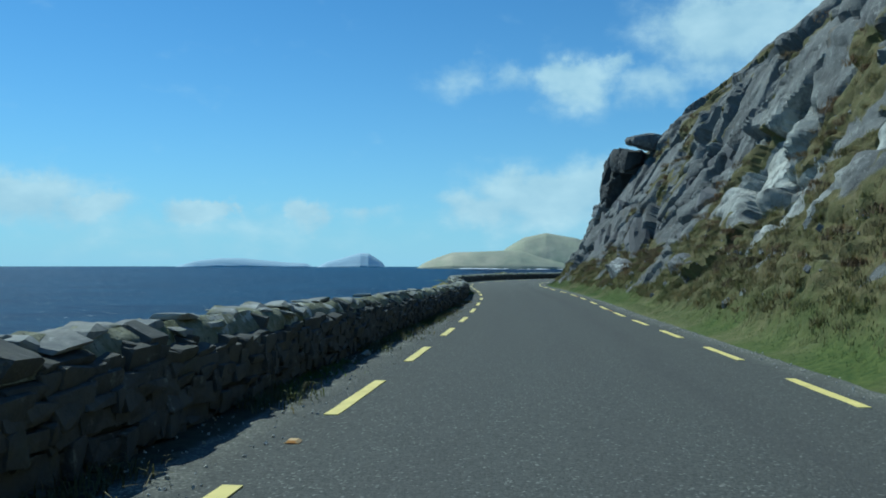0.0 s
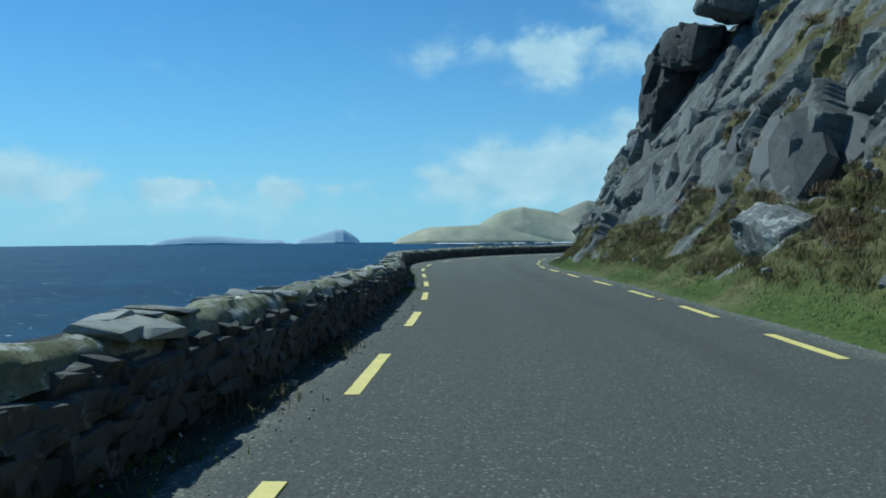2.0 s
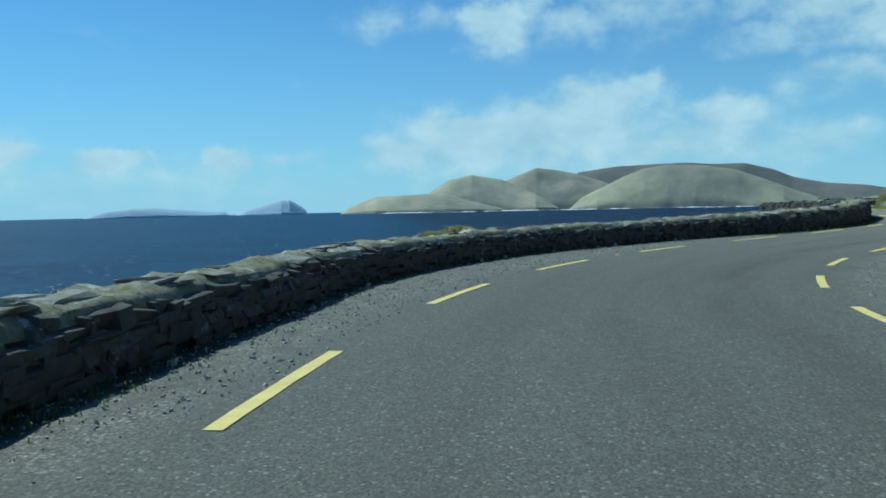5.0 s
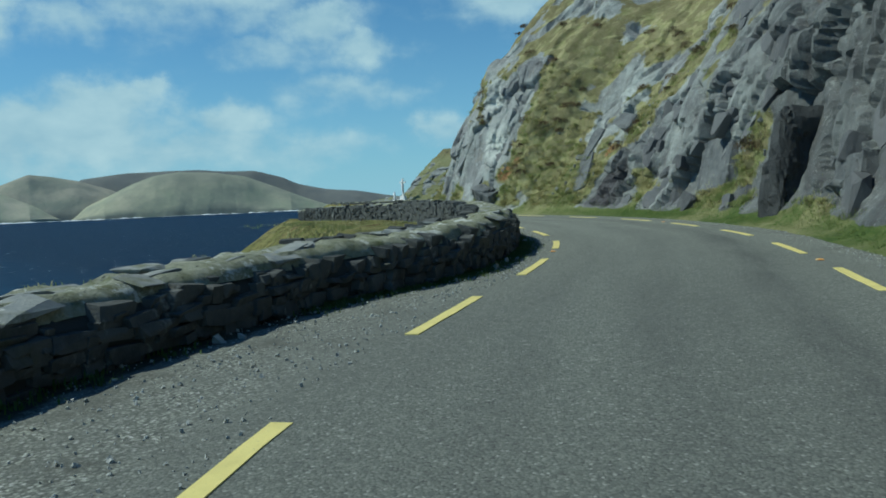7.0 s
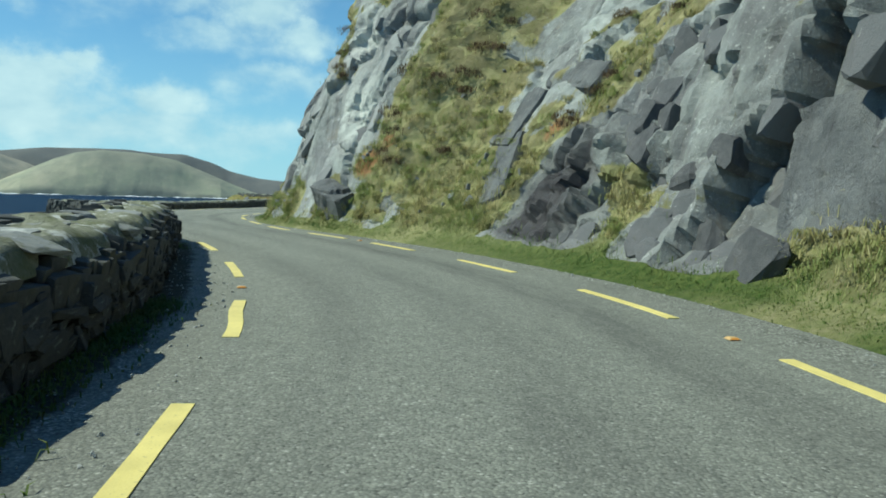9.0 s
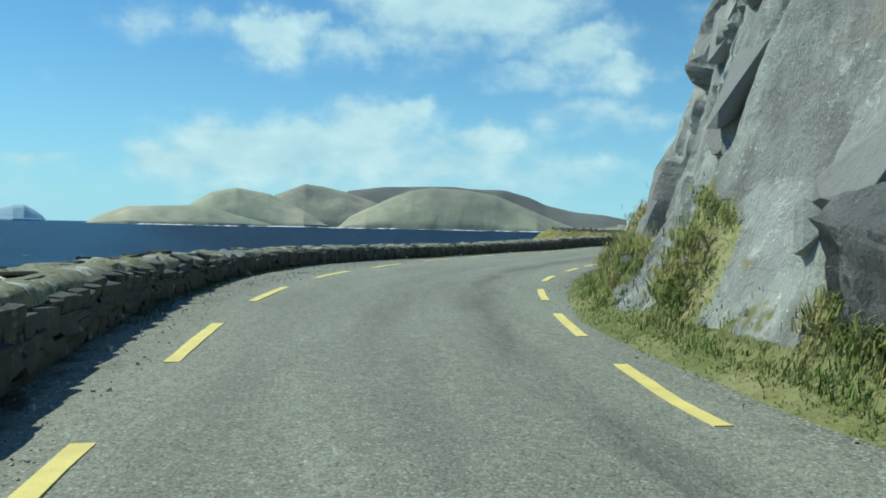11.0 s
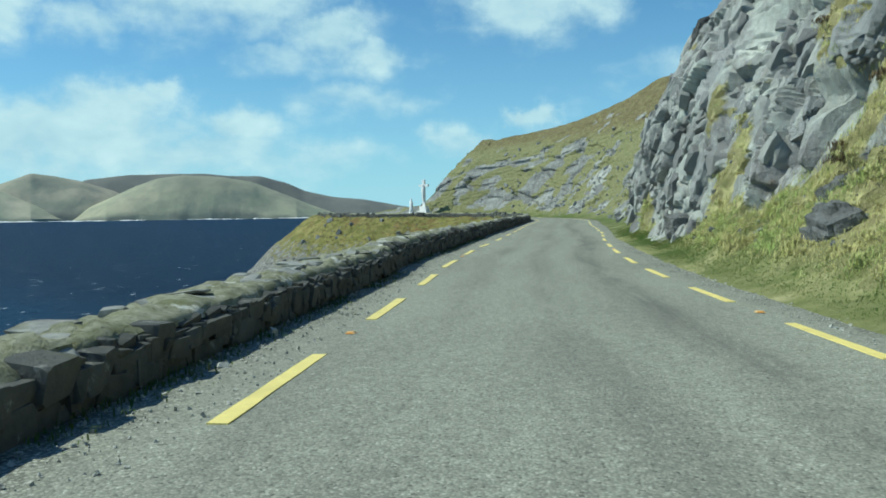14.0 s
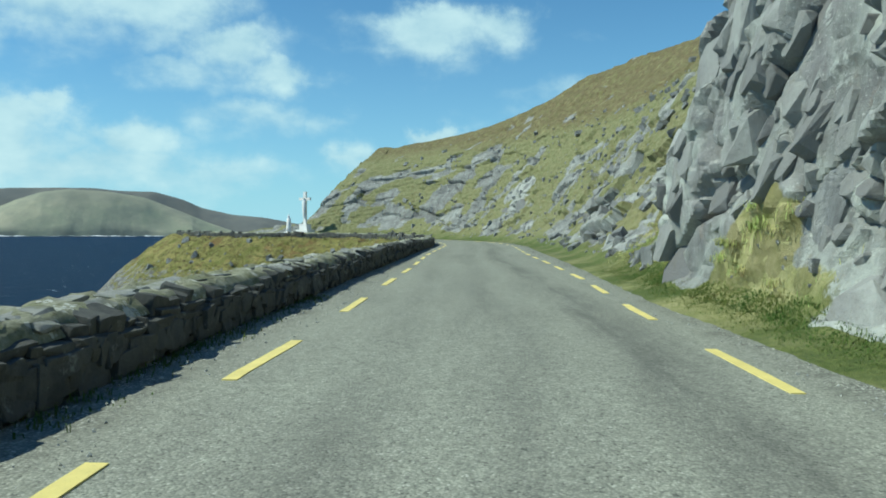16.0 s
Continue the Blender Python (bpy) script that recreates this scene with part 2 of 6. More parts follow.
def stone_mat(name, lichen=0.5, tone=1.0, green=0.55):
    m = Mat(name, 0.9, 0.2)
    r = m.rand()
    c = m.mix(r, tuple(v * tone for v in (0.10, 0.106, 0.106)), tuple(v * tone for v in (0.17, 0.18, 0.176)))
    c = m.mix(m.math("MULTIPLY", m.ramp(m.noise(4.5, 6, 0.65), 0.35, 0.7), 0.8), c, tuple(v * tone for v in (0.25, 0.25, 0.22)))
    spot = m.ramp(m.noise(3.1, 6, 0.7), 0.60, 0.68)
    c = m.mix(m.math("MULTIPLY", spot, lichen), c, (0.55, 0.56, 0.52))
    moss = m.ramp(m.noise(1.7, 5, 0.65), 0.66 - 0.18 * green, 0.80 - 0.18 * green)
    c = m.mix(m.math("MULTIPLY", moss, green), c, tuple(v * min(1, 0.45 + 0.5 * tone) for v in (0.13, 0.135, 0.055)))
    m.bump(m.math("ADD", m.noise(9, 6, 0.7), m.math("MULTIPLY", m.noise(45, 4), 0.3)), 0.7, 0.04)
    return m.color(c).m


def cap_mat():
    """Moss, grit and lichen on the wall's top."""
    m = Mat("wall_cap", 0.95, 0.12)
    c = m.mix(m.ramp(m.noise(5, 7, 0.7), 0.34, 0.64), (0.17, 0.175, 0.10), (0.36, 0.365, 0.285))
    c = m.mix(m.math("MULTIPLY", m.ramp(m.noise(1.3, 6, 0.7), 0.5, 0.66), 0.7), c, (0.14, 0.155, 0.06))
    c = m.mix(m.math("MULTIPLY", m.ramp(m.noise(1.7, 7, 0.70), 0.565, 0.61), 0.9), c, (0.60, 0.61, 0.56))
    c = m.mix(m.ramp(m.noise(14, 5, 0.7), 0.58, 0.68), c, (0.075, 0.075, 0.06))
    m.bump(m.math("ADD", m.noise(8, 7, 0.72), m.math("MULTIPLY", m.noise(40, 4), 0.3)), 0.9, 0.06)
    return m.color(c).m


def hillside_mat():
    m = Mat("hillside", 0.92, 0.22)
    tilt = (0.55, 0.55, 1.2)
    c = m.mix(m.ramp(m.noise(0.55, 6, 0.6, stretch=tilt), 0.32, 0.68), (0.10, 0.104, 0.102), (0.285, 0.29, 0.275))
    c = m.mix(m.math("MULTIPLY", m.ramp(m.noise(2.6, 8, 0.7), 0.35, 0.75), 0.42), c, (0.33, 0.335, 0.32))
    # Rock darker early and paler late, partly for cloud shade and sun.
    c = m.mix(m.attr("slate"), c, m.mix(0.55, c, (0.058, 0.06, 0.063)))
    c = m.mix(m.attr("light"), c, m.mix(0.72, c, m.mix(m.ramp(m.noise(0.35, 6, 0.65), 0.45, 0.6), (0.42, 0.44, 0.41), (0.28, 0.275, 0.28))))
    c = m.mix(1.0, c, m.mix(m.math("ADD", m.math("MULTIPLY", m.attr("tint"), 0.55), m.math("MULTIPLY", m.ramp(m.noise(0.9, 8, 0.7, stretch=(1, 1, 0.7)), 0.34, 0.66), 0.45)), (0.50, 0.50, 0.52), (1.5, 1.54, 1.5)), "MULTIPLY")
    dark = m.ramp(m.noise(1.1, 7, 0.7, stretch=(1.2, 1.2, 0.5)), 0.54, 0.72)
    c = m.mix(m.math("MULTIPLY", dark, 0.55), c, (0.07, 0.066, 0.066))
    streak = m.ramp(m.noise(1.4, 6, 0.6, stretch=(1.6, 1.6, 0.22)), 0.50, 0.68)
    c = m.mix(m.math("MULTIPLY", streak, 0.5), c, (0.085, 0.078, 0.08))
    fleck = m.math("MULTIPLY", m.ramp(m.noise(13, 4, 0.6), 0.62, 0.67), m.ramp(m.noise(0.9, 4, 0.6), 0.45, 0.6))
    c = m.mix(m.math("MULTIPLY", fleck, m.math("SUBTRACT", 0.8, m.math("MULTIPLY", m.attr("slate"), 0.55))), c, (0.62, 0.63, 0.58))
    lich = m.ramp(m.noise(1.5, 8, 0.74), 0.595, 0.65)
    c = m.mix(m.math("MULTIPLY", lich, m.math("SUBTRACT", 0.6, m.math("MULTIPLY", m.attr("slate"), 0.3))), c, (0.50, 0.525, 0.49))
    wash = m.ramp(m.noise(1.1, 7, 0.68, stretch=(2.4, 2.4, 0.3)), 0.56, 0.70)
    c = m.mix(m.math("MULTIPLY", wash, m.math("SUBTRACT", 0.45, m.math("MULTIPLY", m.attr("slate"), 0.25))), c, (0.36, 0.385, 0.375))
    speck = m.ramp(m.noise(38, 3, 0.6), 0.66, 0.69)
    c = m.mix(m.math("MULTIPLY", speck, 0.7), c, (0.60, 0.62, 0.58))
    ochre = m.ramp(m.noise(0.8, 7, 0.7), 0.60, 0.70)
    c = m.mix(m.math("MULTIPLY", ochre, 0.5), c, (0.21, 0.16, 0.10))
    c = m.mix(m.math("MULTIPLY", m.attr("pale"), m.ramp(m.noise(2.2, 7, 0.72), 0.36, 0.55)), c, (0.62, 0.64, 0.58))
    wet = m.attr("wet")
    c = m.mix(m.math("MULTIPLY", wet, 0.85), c, (0.035, 0.03, 0.034))
    # turf
    g = m.mix(m.ramp(m.noise(1.3, 7, 0.68), 0.33, 0.66), (0.14, 0.16, 0.055), (0.33, 0.31, 0.145))
    g = m.mix(m.ramp(m.noise(7, 6, 0.72), 0.42, 0.66), g, (0.35, 0.31, 0.18))
    g = m.mix(m.math("MULTIPLY", m.ramp(m.noise(0.7, 6, 0.7), 0.58, 0.70), 0.8), g, (0.105, 0.075, 0.045))
    g = m.mix(m.math("MULTIPLY", m.ramp(m.noise(0.9, 6, 0.7), 0.44, 0.58), 0.6), g, (0.125, 0.165, 0.048))
    g = m.mix(m.math("MULTIPLY", m.attr("light"), 0.75), g, m.mix(m.ramp(m.noise(2.2, 7, 0.7), 0.36, 0.64), (0.29, 0.30, 0.115), (0.55, 0.51, 0.28)))
    g = m.mix(m.math("MULTIPLY", m.attr("brown"), m.ramp(m.noise(1.6, 6, 0.7), 0.34, 0.56)), g, m.mix(m.ramp(m.noise(5, 5, 0.7), 0.35, 0.7), (0.075, 0.05, 0.03), (0.19, 0.13, 0.075)))
    # Turf darkened by cushion height: shade between tussocks put into the colour.
    g = m.mix(m.math("MULTIPLY", m.ramp(m.attr("cushion"), 0.45, 0.02), 0.4), g, m.mix(m.noise(3, 5), (0.06, 0.05, 0.025), (0.11, 0.085, 0.04)))
    g = m.mix(m.ramp(m.math("ADD", m.attr("rust"), m.math("MULTIPLY", m.math("SUBTRACT", m.noise(4, 6, 0.7), 0.5), 0.8)), 0.35, 0.6), g, m.mix(m.noise(9, 5), (0.19, 0.10, 0.045), (0.38, 0.22, 0.10)))
    g = m.mix(m.math("MULTIPLY", m.attr("moor"), m.ramp(m.noise(1.1, 7, 0.72), 0.28, 0.50)), g, m.mix(m.ramp(m.noise(3.5, 6, 0.7), 0.38, 0.62), (0.135, 0.155, 0.062), (0.25, 0.24, 0.135)))
    # Duller turf on the first stretch, with cloud shade in its colour.
    g = m.mix(m.math("MULTIPLY", m.attr("dull"), 0.55), g, m.mix(m.ramp(m.noise(2.4, 6, 0.7), 0.38, 0.62), (0.05, 0.06, 0.022), (0.115, 0.10, 0.045)))
    g = m.mix(m.attr("lush"), g, m.mix(m.ramp(m.noise(6, 5, 0.7), 0.35, 0.7), (0.045, 0.08, 0.018), (0.12, 0.15, 0.04)))
    edge = m.math("ADD", m.attr("grass"), m.math("MULTIPLY", m.math("SUBTRACT", m.noise(3.3, 7, 0.7), 0.5), 0.9))
    gf = m.ramp(edge, 0.44, 0.56)
    c = m.mix(gf, c, g)
    h = m.math("ADD", m.noise(3.0, 9, 0.68), m.math("MULTIPLY", m.noise(20, 5, 0.7), 0.25))
    m.bump(h, 0.75, 0.14)
    m.link(m.math("SUBTRACT", 0.93, m.math("MULTIPLY", wet, 0.4)), m.b.inputs["Roughness"])
    return m.color(c).m


def turf_mat(name):
    m = Mat(name, 0.95, 0.15)
    g = m.mix(m.ramp(m.noise(0.5, 8, 0.68), 0.34, 0.66), (0.15, 0.165, 0.045), (0.33, 0.29, 0.115))
    g = m.mix(m.math("MULTIPLY", m.ramp(m.noise(1.6, 7, 0.7), 0.50, 0.60), 0.75), g, (0.085, 0.075, 0.032))
    g = m.mix(m.math("MULTIPLY", m.ramp(m.noise(0.28, 7, 0.7), 0.55, 0.66), 0.7), g, (0.20, 0.115, 0.055))
    g = m.mix(m.ramp(m.math("ADD", m.attr("edge"), m.math("MULTIPLY", m.math("SUBTRACT", m.noise(0.9, 7, 0.72), 0.5), 1.3)), 0.48, 0.58), g, m.mix(m.ramp(m.noise(1.4, 7, 0.7), 0.38, 0.62), (0.11, 0.11, 0.105), (0.33, 0.33, 0.31)))
    m.bump(m.noise(1.6, 9, 0.72), 1.0, 0.5)
    return m.color(g).m


def blade_mat(name, c0, c1):
    m = Mat(name, 0.7, 0.2)
    r = m.rand()
    col = m.mix(r, c0, c1)
    col = m.mix(m.math("MULTIPLY", m.ramp(m.noise(0.9, 6, 0.7), 0.44, 0.58), 0.75), col, (c0[0] * 0.85, c0[1] * 1.2, c0[2]))
    col = m.mix(m.math("MULTIPLY", m.ramp(m.noise(1.7, 5, 0.65), 0.60, 0.68), 0.4), col, (0.22, 0.15, 0.06))
    m.color(col)
    up = m.nt.nodes.new("ShaderNodeVectorMath")
    up.operation = "MULTIPLY_ADD"
    m.link(m.nt.nodes.new("ShaderNodeNewGeometry").outputs["Normal"], up.inputs[0])
    up.inputs[1].default_value, up.inputs[2].default_value = (0.35, 0.35, 0.35), (0, 0, 1)
    flat = m.nt.nodes.new("ShaderNodeVectorMath")
    flat.operation = "NORMALIZE"
    m.link(up.outputs[0], flat.inputs[0])
    m.link(flat.outputs[0], m.b.inputs["Normal"])
    thin = m.nt.nodes.new("ShaderNodeBsdfTranslucent")
    m.link(col, thin.inputs[0])
    both = m.nt.nodes.new("ShaderNodeMixShader")
    both.inputs[0].default_value = 0.25
    m.link(m.b.outputs[0], both.inputs[1])
    m.link(thin.outputs[0], both.inputs[2])
    m.link(both.outputs[0], m.nt.nodes["Material Output"].inputs[0])
    return m.m


def sea_mat():
    m = Mat("sea_water", 0.55, 0.12)
    m.b.inputs["IOR"].default_value = 1.33
    big = m.noise(0.006, 5, 0.6, stretch=(1, 2.0, 1))
    c = m.mix(m.ramp(big, 0.35, 0.7), (0.008, 0.042, 0.095), (0.016, 0.075, 0.150))
    chop = m.noise(0.05, 7, 0.7, stretch=(1, 2.2, 1))
    c = m.mix(m.math("MULTIPLY", m.ramp(chop, 0.4, 0.75), 0.7), c, (0.022, 0.098, 0.19))
    # Water past x = 0 darkened: a cloud's shadow put into its colour.
    deep_or_dim = m.nt.nodes.new("ShaderNodeSeparateXYZ")
    m.link(m.co, deep_or_dim.inputs[0])
    c = m.mix(m.ramp(m.math("DIVIDE", deep_or_dim.outputs[0], 1000.0), 0.0, 0.16), c, m.mix(0.88, c, (0.004, 0.019, 0.048)))
    caps = m.ramp(m.noise(0.11, 5, 0.62, stretch=(1, 2.6, 1)), 0.664, 0.684)
    c = m.mix(caps, c, (0.75, 0.8, 0.82))
    m.bump(m.math("ADD", m.noise(0.03, 8, 0.7, stretch=(1, 1.8, 1)), m.math("MULTIPLY", m.noise(0.3, 5, 0.6), 0.12)), 0.9, 9.0)
    return m.color(c).m


def island_mat(name, low, high, dark, top_dark):
    m = Mat(name, 0.95, 0.1)
    c = m.mix(m.ramp(m.noise(0.0045, 6, 0.6), 0.38, 0.62), low, high)
    c = m.mix(m.math("MULTIPLY", m.ramp(m.noise(0.011, 7, 0.65), 0.45, 0.7), 0.6), c, dark)
    c = m.mix(m.math("MULTIPLY", m.ramp(m.noise(0.0022, 5, 0.6), 0.50, 0.64), 0.55), c, dark)
    # Tops darkened: heather and cloud shade in one colour.
    c = m.mix(m.math("MULTIPLY", m.ramp(m.math("ADD", m.attr("top"), m.math("MULTIPLY", m.math("SUBTRACT", m.noise(0.004, 6, 0.65), 0.5), 1.1)), 0.55, 0.95), top_dark), c, m.mix(m.noise(0.012, 6), tuple(v * 0.85 for v in dark), dark))
    c = m.mix(m.attr("crag"), c, m.mix(m.ramp(m.noise(0.03, 5, 0.7), 0.35, 0.65), tuple(v * 0.8 for v in dark), dark))
    m.bump(m.noise(0.012, 8, 0.65), 0.25, 20)
    return m.color(c).m


def plain_mat(name, c, rough=0.6, spec=0.3):
    m = Mat(name, rough, spec)
    return m.color(m.mix(m.ramp(m.noise(6, 5, 0.6), 0.35, 0.7), c, tuple(v * 0.86 for v in c))).m


ASPHALT = asphalt_mat()
YELLOW = paint_mat("yellow_paint", (0.80, 0.68, 0.24))
# Face stones toned dark for their shade; coping pale for sun and lichen.
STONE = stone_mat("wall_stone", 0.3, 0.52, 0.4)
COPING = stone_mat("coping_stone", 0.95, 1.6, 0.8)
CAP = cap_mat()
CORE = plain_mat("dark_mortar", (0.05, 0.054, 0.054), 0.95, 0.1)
HILL = hillside_mat()
TURF = turf_mat("headland_turf")
BLADE = blade_mat("grass_blade", (0.20, 0.215, 0.07), (0.52, 0.47, 0.24))
# Duller early blades and paler late ones also carry cloud shade and sun.
DULL = blade_mat("dull_grass_blade", (0.075, 0.075, 0.028), (0.20, 0.165, 0.08))
STRAW = blade_mat("straw_blade", (0.42, 0.44, 0.16), (0.70, 0.64, 0.34))
VERGE = blade_mat("verge_grass_blade", (0.038, 0.062, 0.015), (0.092, 0.115, 0.034))
LUSH = blade_mat("green_grass_blade", (0.07, 0.115, 0.024), (0.18, 0.215, 0.058))
HEATH = blade_mat("heather_twig", (0.085, 0.06, 0.038), (0.20, 0.14, 0.08))
WATER = sea_mat()
# Island greens paled and flattened, standing in for haze over the water.
PASTURE = island_mat("island_pasture", (0.36, 0.385, 0.275), (0.50, 0.465, 0.35), (0.27, 0.29, 0.23), 0.25)
MEADOW = island_mat("island_meadow", (0.31, 0.335, 0.235), (0.43, 0.41, 0.30), (0.22, 0.235, 0.195), 0.5)
MOOR = island_mat("island_moor", (0.28, 0.295, 0.23), (0.42, 0.385, 0.30), (0.20, 0.21, 0.185), 0.4)
# Back ridge: heather colour, with a cloud's shade painted in too.
DARK_RIDGE = island_mat("island_dark_ridge", (0.155, 0.165, 0.16), (0.21, 0.21, 0.185), (0.14, 0.15, 0.15), 0.3)
# Far islands: the air's haze is painted into this base colour.
HAZED = island_mat("hazed_island", (0.41, 0.55, 0.645), (0.43, 0.57, 0.655), (0.40, 0.54, 0.635), 0.0)
WHITE = plain_mat("white_stone", (0.88, 0.88, 0.86), 0.7)
FOAM = plain_mat("foam", (0.8, 0.83, 0.84), 0.9)


# ---- small tools ----
def mesh_of(name, verts, faces, mat, smooth=False, attrs=None):
    me = bpy.data.meshes.new(name)
    me.from_pydata(np.asarray(verts, float).tolist() if not isinstance(verts, list) else verts, [], faces if isinstance(faces, list) else faces.tolist())
    me.materials.append(mat)
    for k, v in (attrs or {}).items():
        a = me.attributes.new(k, "FLOAT", "POINT")
        a.data.foreach_set("value", np.asarray(v, np.float32))
    if smooth:
        me.polygons.foreach_set("use_smooth", np.ones(len(me.polygons), bool))
    me.update()
    return me


def part(name, me, parent, label=""):
    ob = new(name, me)
    ob.parent = parent
    return tagged(ob, label)


def grid_faces(nu, nv):
    i = np.arange(nu * nv).reshape(nu, nv)
    return np.stack([i[:-1, :-1], i[1:, :-1], i[1:, 1:], i[:-1, 1:]], -1).reshape(-1, 4)


def hash01(i, j, k, seed):
    n = (i.astype(np.int64) * 374761393 + j.astype(np.int64) * 668265263 + k.astype(np.int64) * 2147483647 + seed * 144665) & 0xFFFFFFFF
    n = ((n ^ (n >> 13)) * 1274126177) & 0xFFFFFFFF
    n = ((n ^ (n >> 16)) * 2246822519) & 0xFFFFFFFF
    return ((n ^ (n >> 15)) & 0xFFFFFF) / float(0x1000000)


def vnoise(p, seed=0):
    """Smooth value noise, 0 to 1, of an (n, 3) array."""
    f = np.floor(p)
    t = p - f
    t = t * t * (3 - 2 * t)
    f = f.astype(np.int64)
    out = 0
    for dx in (0, 1):
        for dy in (0, 1):
            for dz in (0, 1):
                w = (t[:, 0] if dx else 1 - t[:, 0]) * (t[:, 1] if dy else 1 - t[:, 1]) * (t[:, 2] if dz else 1 - t[:, 2])
                out = out + w * hash01(f[:, 0] + dx, f[:, 1] + dy, f[:, 2] + dz, seed)
    return out


def fbm(p, octaves=4, seed=0, gain=0.5):
    a, tot, out = 1.0, 0.0, 0
    for o in range(octaves):
        out = out + a * vnoise(p * 2 ** o + 7.3 * o, seed + o)
        tot += a
        a *= gain
    return out / tot


def blocks(p, seed):
    """Worley blocks: for each point a random facet offset (-1..1), the distance to the joint and the block's own number (0..1)."""
    f = np.floor(p).astype(np.int64)
    best = np.full(len(p), 9.0)
    second = np.full(len(p), 9.0)
    off = np.zeros(len(p))
    own = np.zeros(len(p))
    for dx in (-1, 0, 1):
        for dy in (-1, 0, 1):
            for dz in (-1, 0, 1):
                c = f + (dx, dy, dz)
                h = [hash01(c[:, 0], c[:, 1], c[:, 2], seed + q) for q in range(7)]
                q = c + np.stack(h[:3], 1)
                r = p - q
                d = np.abs(r).sum(1) * 0.55 + np.sqrt((r * r).sum(1)) * 0.45
                o = (h[3] - 0.5) * 1.6 + (h[4] - 0.5) * 1.5 * r[:, 0] + (h[5] - 0.5) * 1.5 * r[:, 1] + (h[6] - 0.5) * 1.5 * r[:, 2]
                near = d < best
                second = np.where(near, best, np.minimum(second, d))
                off = np.where(near, o, off)
                own = np.where(near, h[0] * 7.31 % 1.0, own)
                best = np.where(near, d, best)
    return off, second - best, own


def mounds(p, seed):
    """Rounded cushions, 0 in the hollows to 1 on top."""
    f = np.floor(p).astype(np.int64)
    best = np.full(len(p), 9.0)
    for dx in (-1, 0, 1):
        for dy in (-1, 0, 1):
            for dz in (-1, 0, 1):
                c = f + (dx, dy, dz)
                r = p - c - np.stack([hash01(c[:, 0], c[:, 1], c[:, 2], seed + q) for q in range(3)], 1)
                best = np.minimum(best, (r * r).sum(1))
    return np.clip(1 - best * 1.5, 0, 1)


# ---- the road's line ----
CENTRE = [(-1.0, -24.0), (-0.3, -12.0), (0.97, -0.08), (1.58, 6.24), (2.26, 12.77), (2.93, 19.68), (3.59, 26.85), (4.21, 34.26), (4.72, 41.83), (5.1, 49.56), 
    (5.29, 57.18), (5.39, 64.42), (5.87, 71.03), (6.81, 76.71), (8.17, 81.43), (10.22, 85.55), (13.13, 89.25), (16.85, 92.56), (20.59, 95.16), (24.27, 
    97.61), (28.33, 100.72), (31.87, 104.61), (35.01, 108.89), (37.44, 113.72), (39.39, 119.12), (40.73, 124.87), (42.59, 130.41), (44.93, 135.54), 
    (47.79, 139.9), (51.07, 143.82), (54.63, 147.51), (58.54, 151.42), (62.62, 155.52), (66.85, 159.68), (71.44, 164.01), (78.5, 169.9), (86.5, 177.1), 
    (94.5, 184.2), (102.5, 191.2), (111.0, 198.3), (120.0, 206.0), (128.5, 215.0), (135.0, 226.0), (138.6, 235.5), (139.2, 243.5), (136.6, 250.3), 
    (134.2, 257.0), (133.6, 266.0), (137.0, 278.0), (146.0, 292.0), (159.0, 305.0)]
LEVEL = [0.25, 0.15, 0.0, -0.14, -0.26, -0.38, -0.49, -0.54, -0.59, -0.63, -0.65, -0.67, -0.69, -0.71, -0.73, -0.73, -0.72, -0.7, -0.65, -0.58, -0.53, -0.5, 
    -0.47, -0.45, -0.42, -0.38, -0.36, -0.35, -0.37, -0.41, -0.46, -0.48, -0.53, -0.58, -0.58, -0.58, -0.57, -0.56, -0.55, -0.54, -0.53, -0.52, -0.51, 
    -0.49, -0.48, -0.47, -0.46, -0.45, -0.44, -0.43, -0.42]


def spline(points, step):
    p = np.array(points, float)
    p = np.vstack([2 * p[0] - p[1], p, 2 * p[-1] - p[-2]])
    out = []
    for i in range(1, len(p) - 2):
        n = 24
        for u in np.arange(n) / n:
            out.append(0.5 * (2 * p[i] + (p[i + 1] - p[i - 1]) * u + (2 * p[i - 1] - 5 * p[i] + 4 * p[i + 1] - p[i + 2]) * u ** 2
                              + (3 * p[i] - p[i - 1] - 3 * p[i + 1] + p[i + 2]) * u ** 3))
    out.append(p[-2])
    out = np.array(out)
    s = np.r_[0, np.cumsum(np.hypot(*np.diff(out[:, :2], axis=0).T))]
    st = np.arange(0, s[-1], step)
    return st, np.stack([np.interp(st, s, out[:, k]) for k in range(out.shape[1])], 1)


ST, LINE = spline([(x, y, z) for (x, y), z in zip(CENTRE, LEVEL)], 0.25)
LENGTH = ST[-1]
_t = np.gradient(LINE[:, :2], axis=0)
for _ in range(10):
    _t[1:-1] = (_t[:-2] + 2 * _t[1:-1] + _t[2:]) / 4
_t /= np.hypot(_t[:, 0], _t[:, 1])[:, None]
SIDE = np.stack([_t[:, 1], -_t[:, 0]], 1)       # to the right


def at(s, off=0.0, up=0.0):
    """World points at s metres along the road, off to the right of its middle, up over it."""
    s = np.asarray(s, float)
    c = np.stack([np.interp(s, ST, LINE[:, k]) for k in range(3)], -1)
    n = np.stack([np.interp(s, ST, SIDE[:, k]) for k in range(2)], -1)
    c[..., :2] += n * np.asarray(off)[..., None]
    c[..., 2] += up
    return c


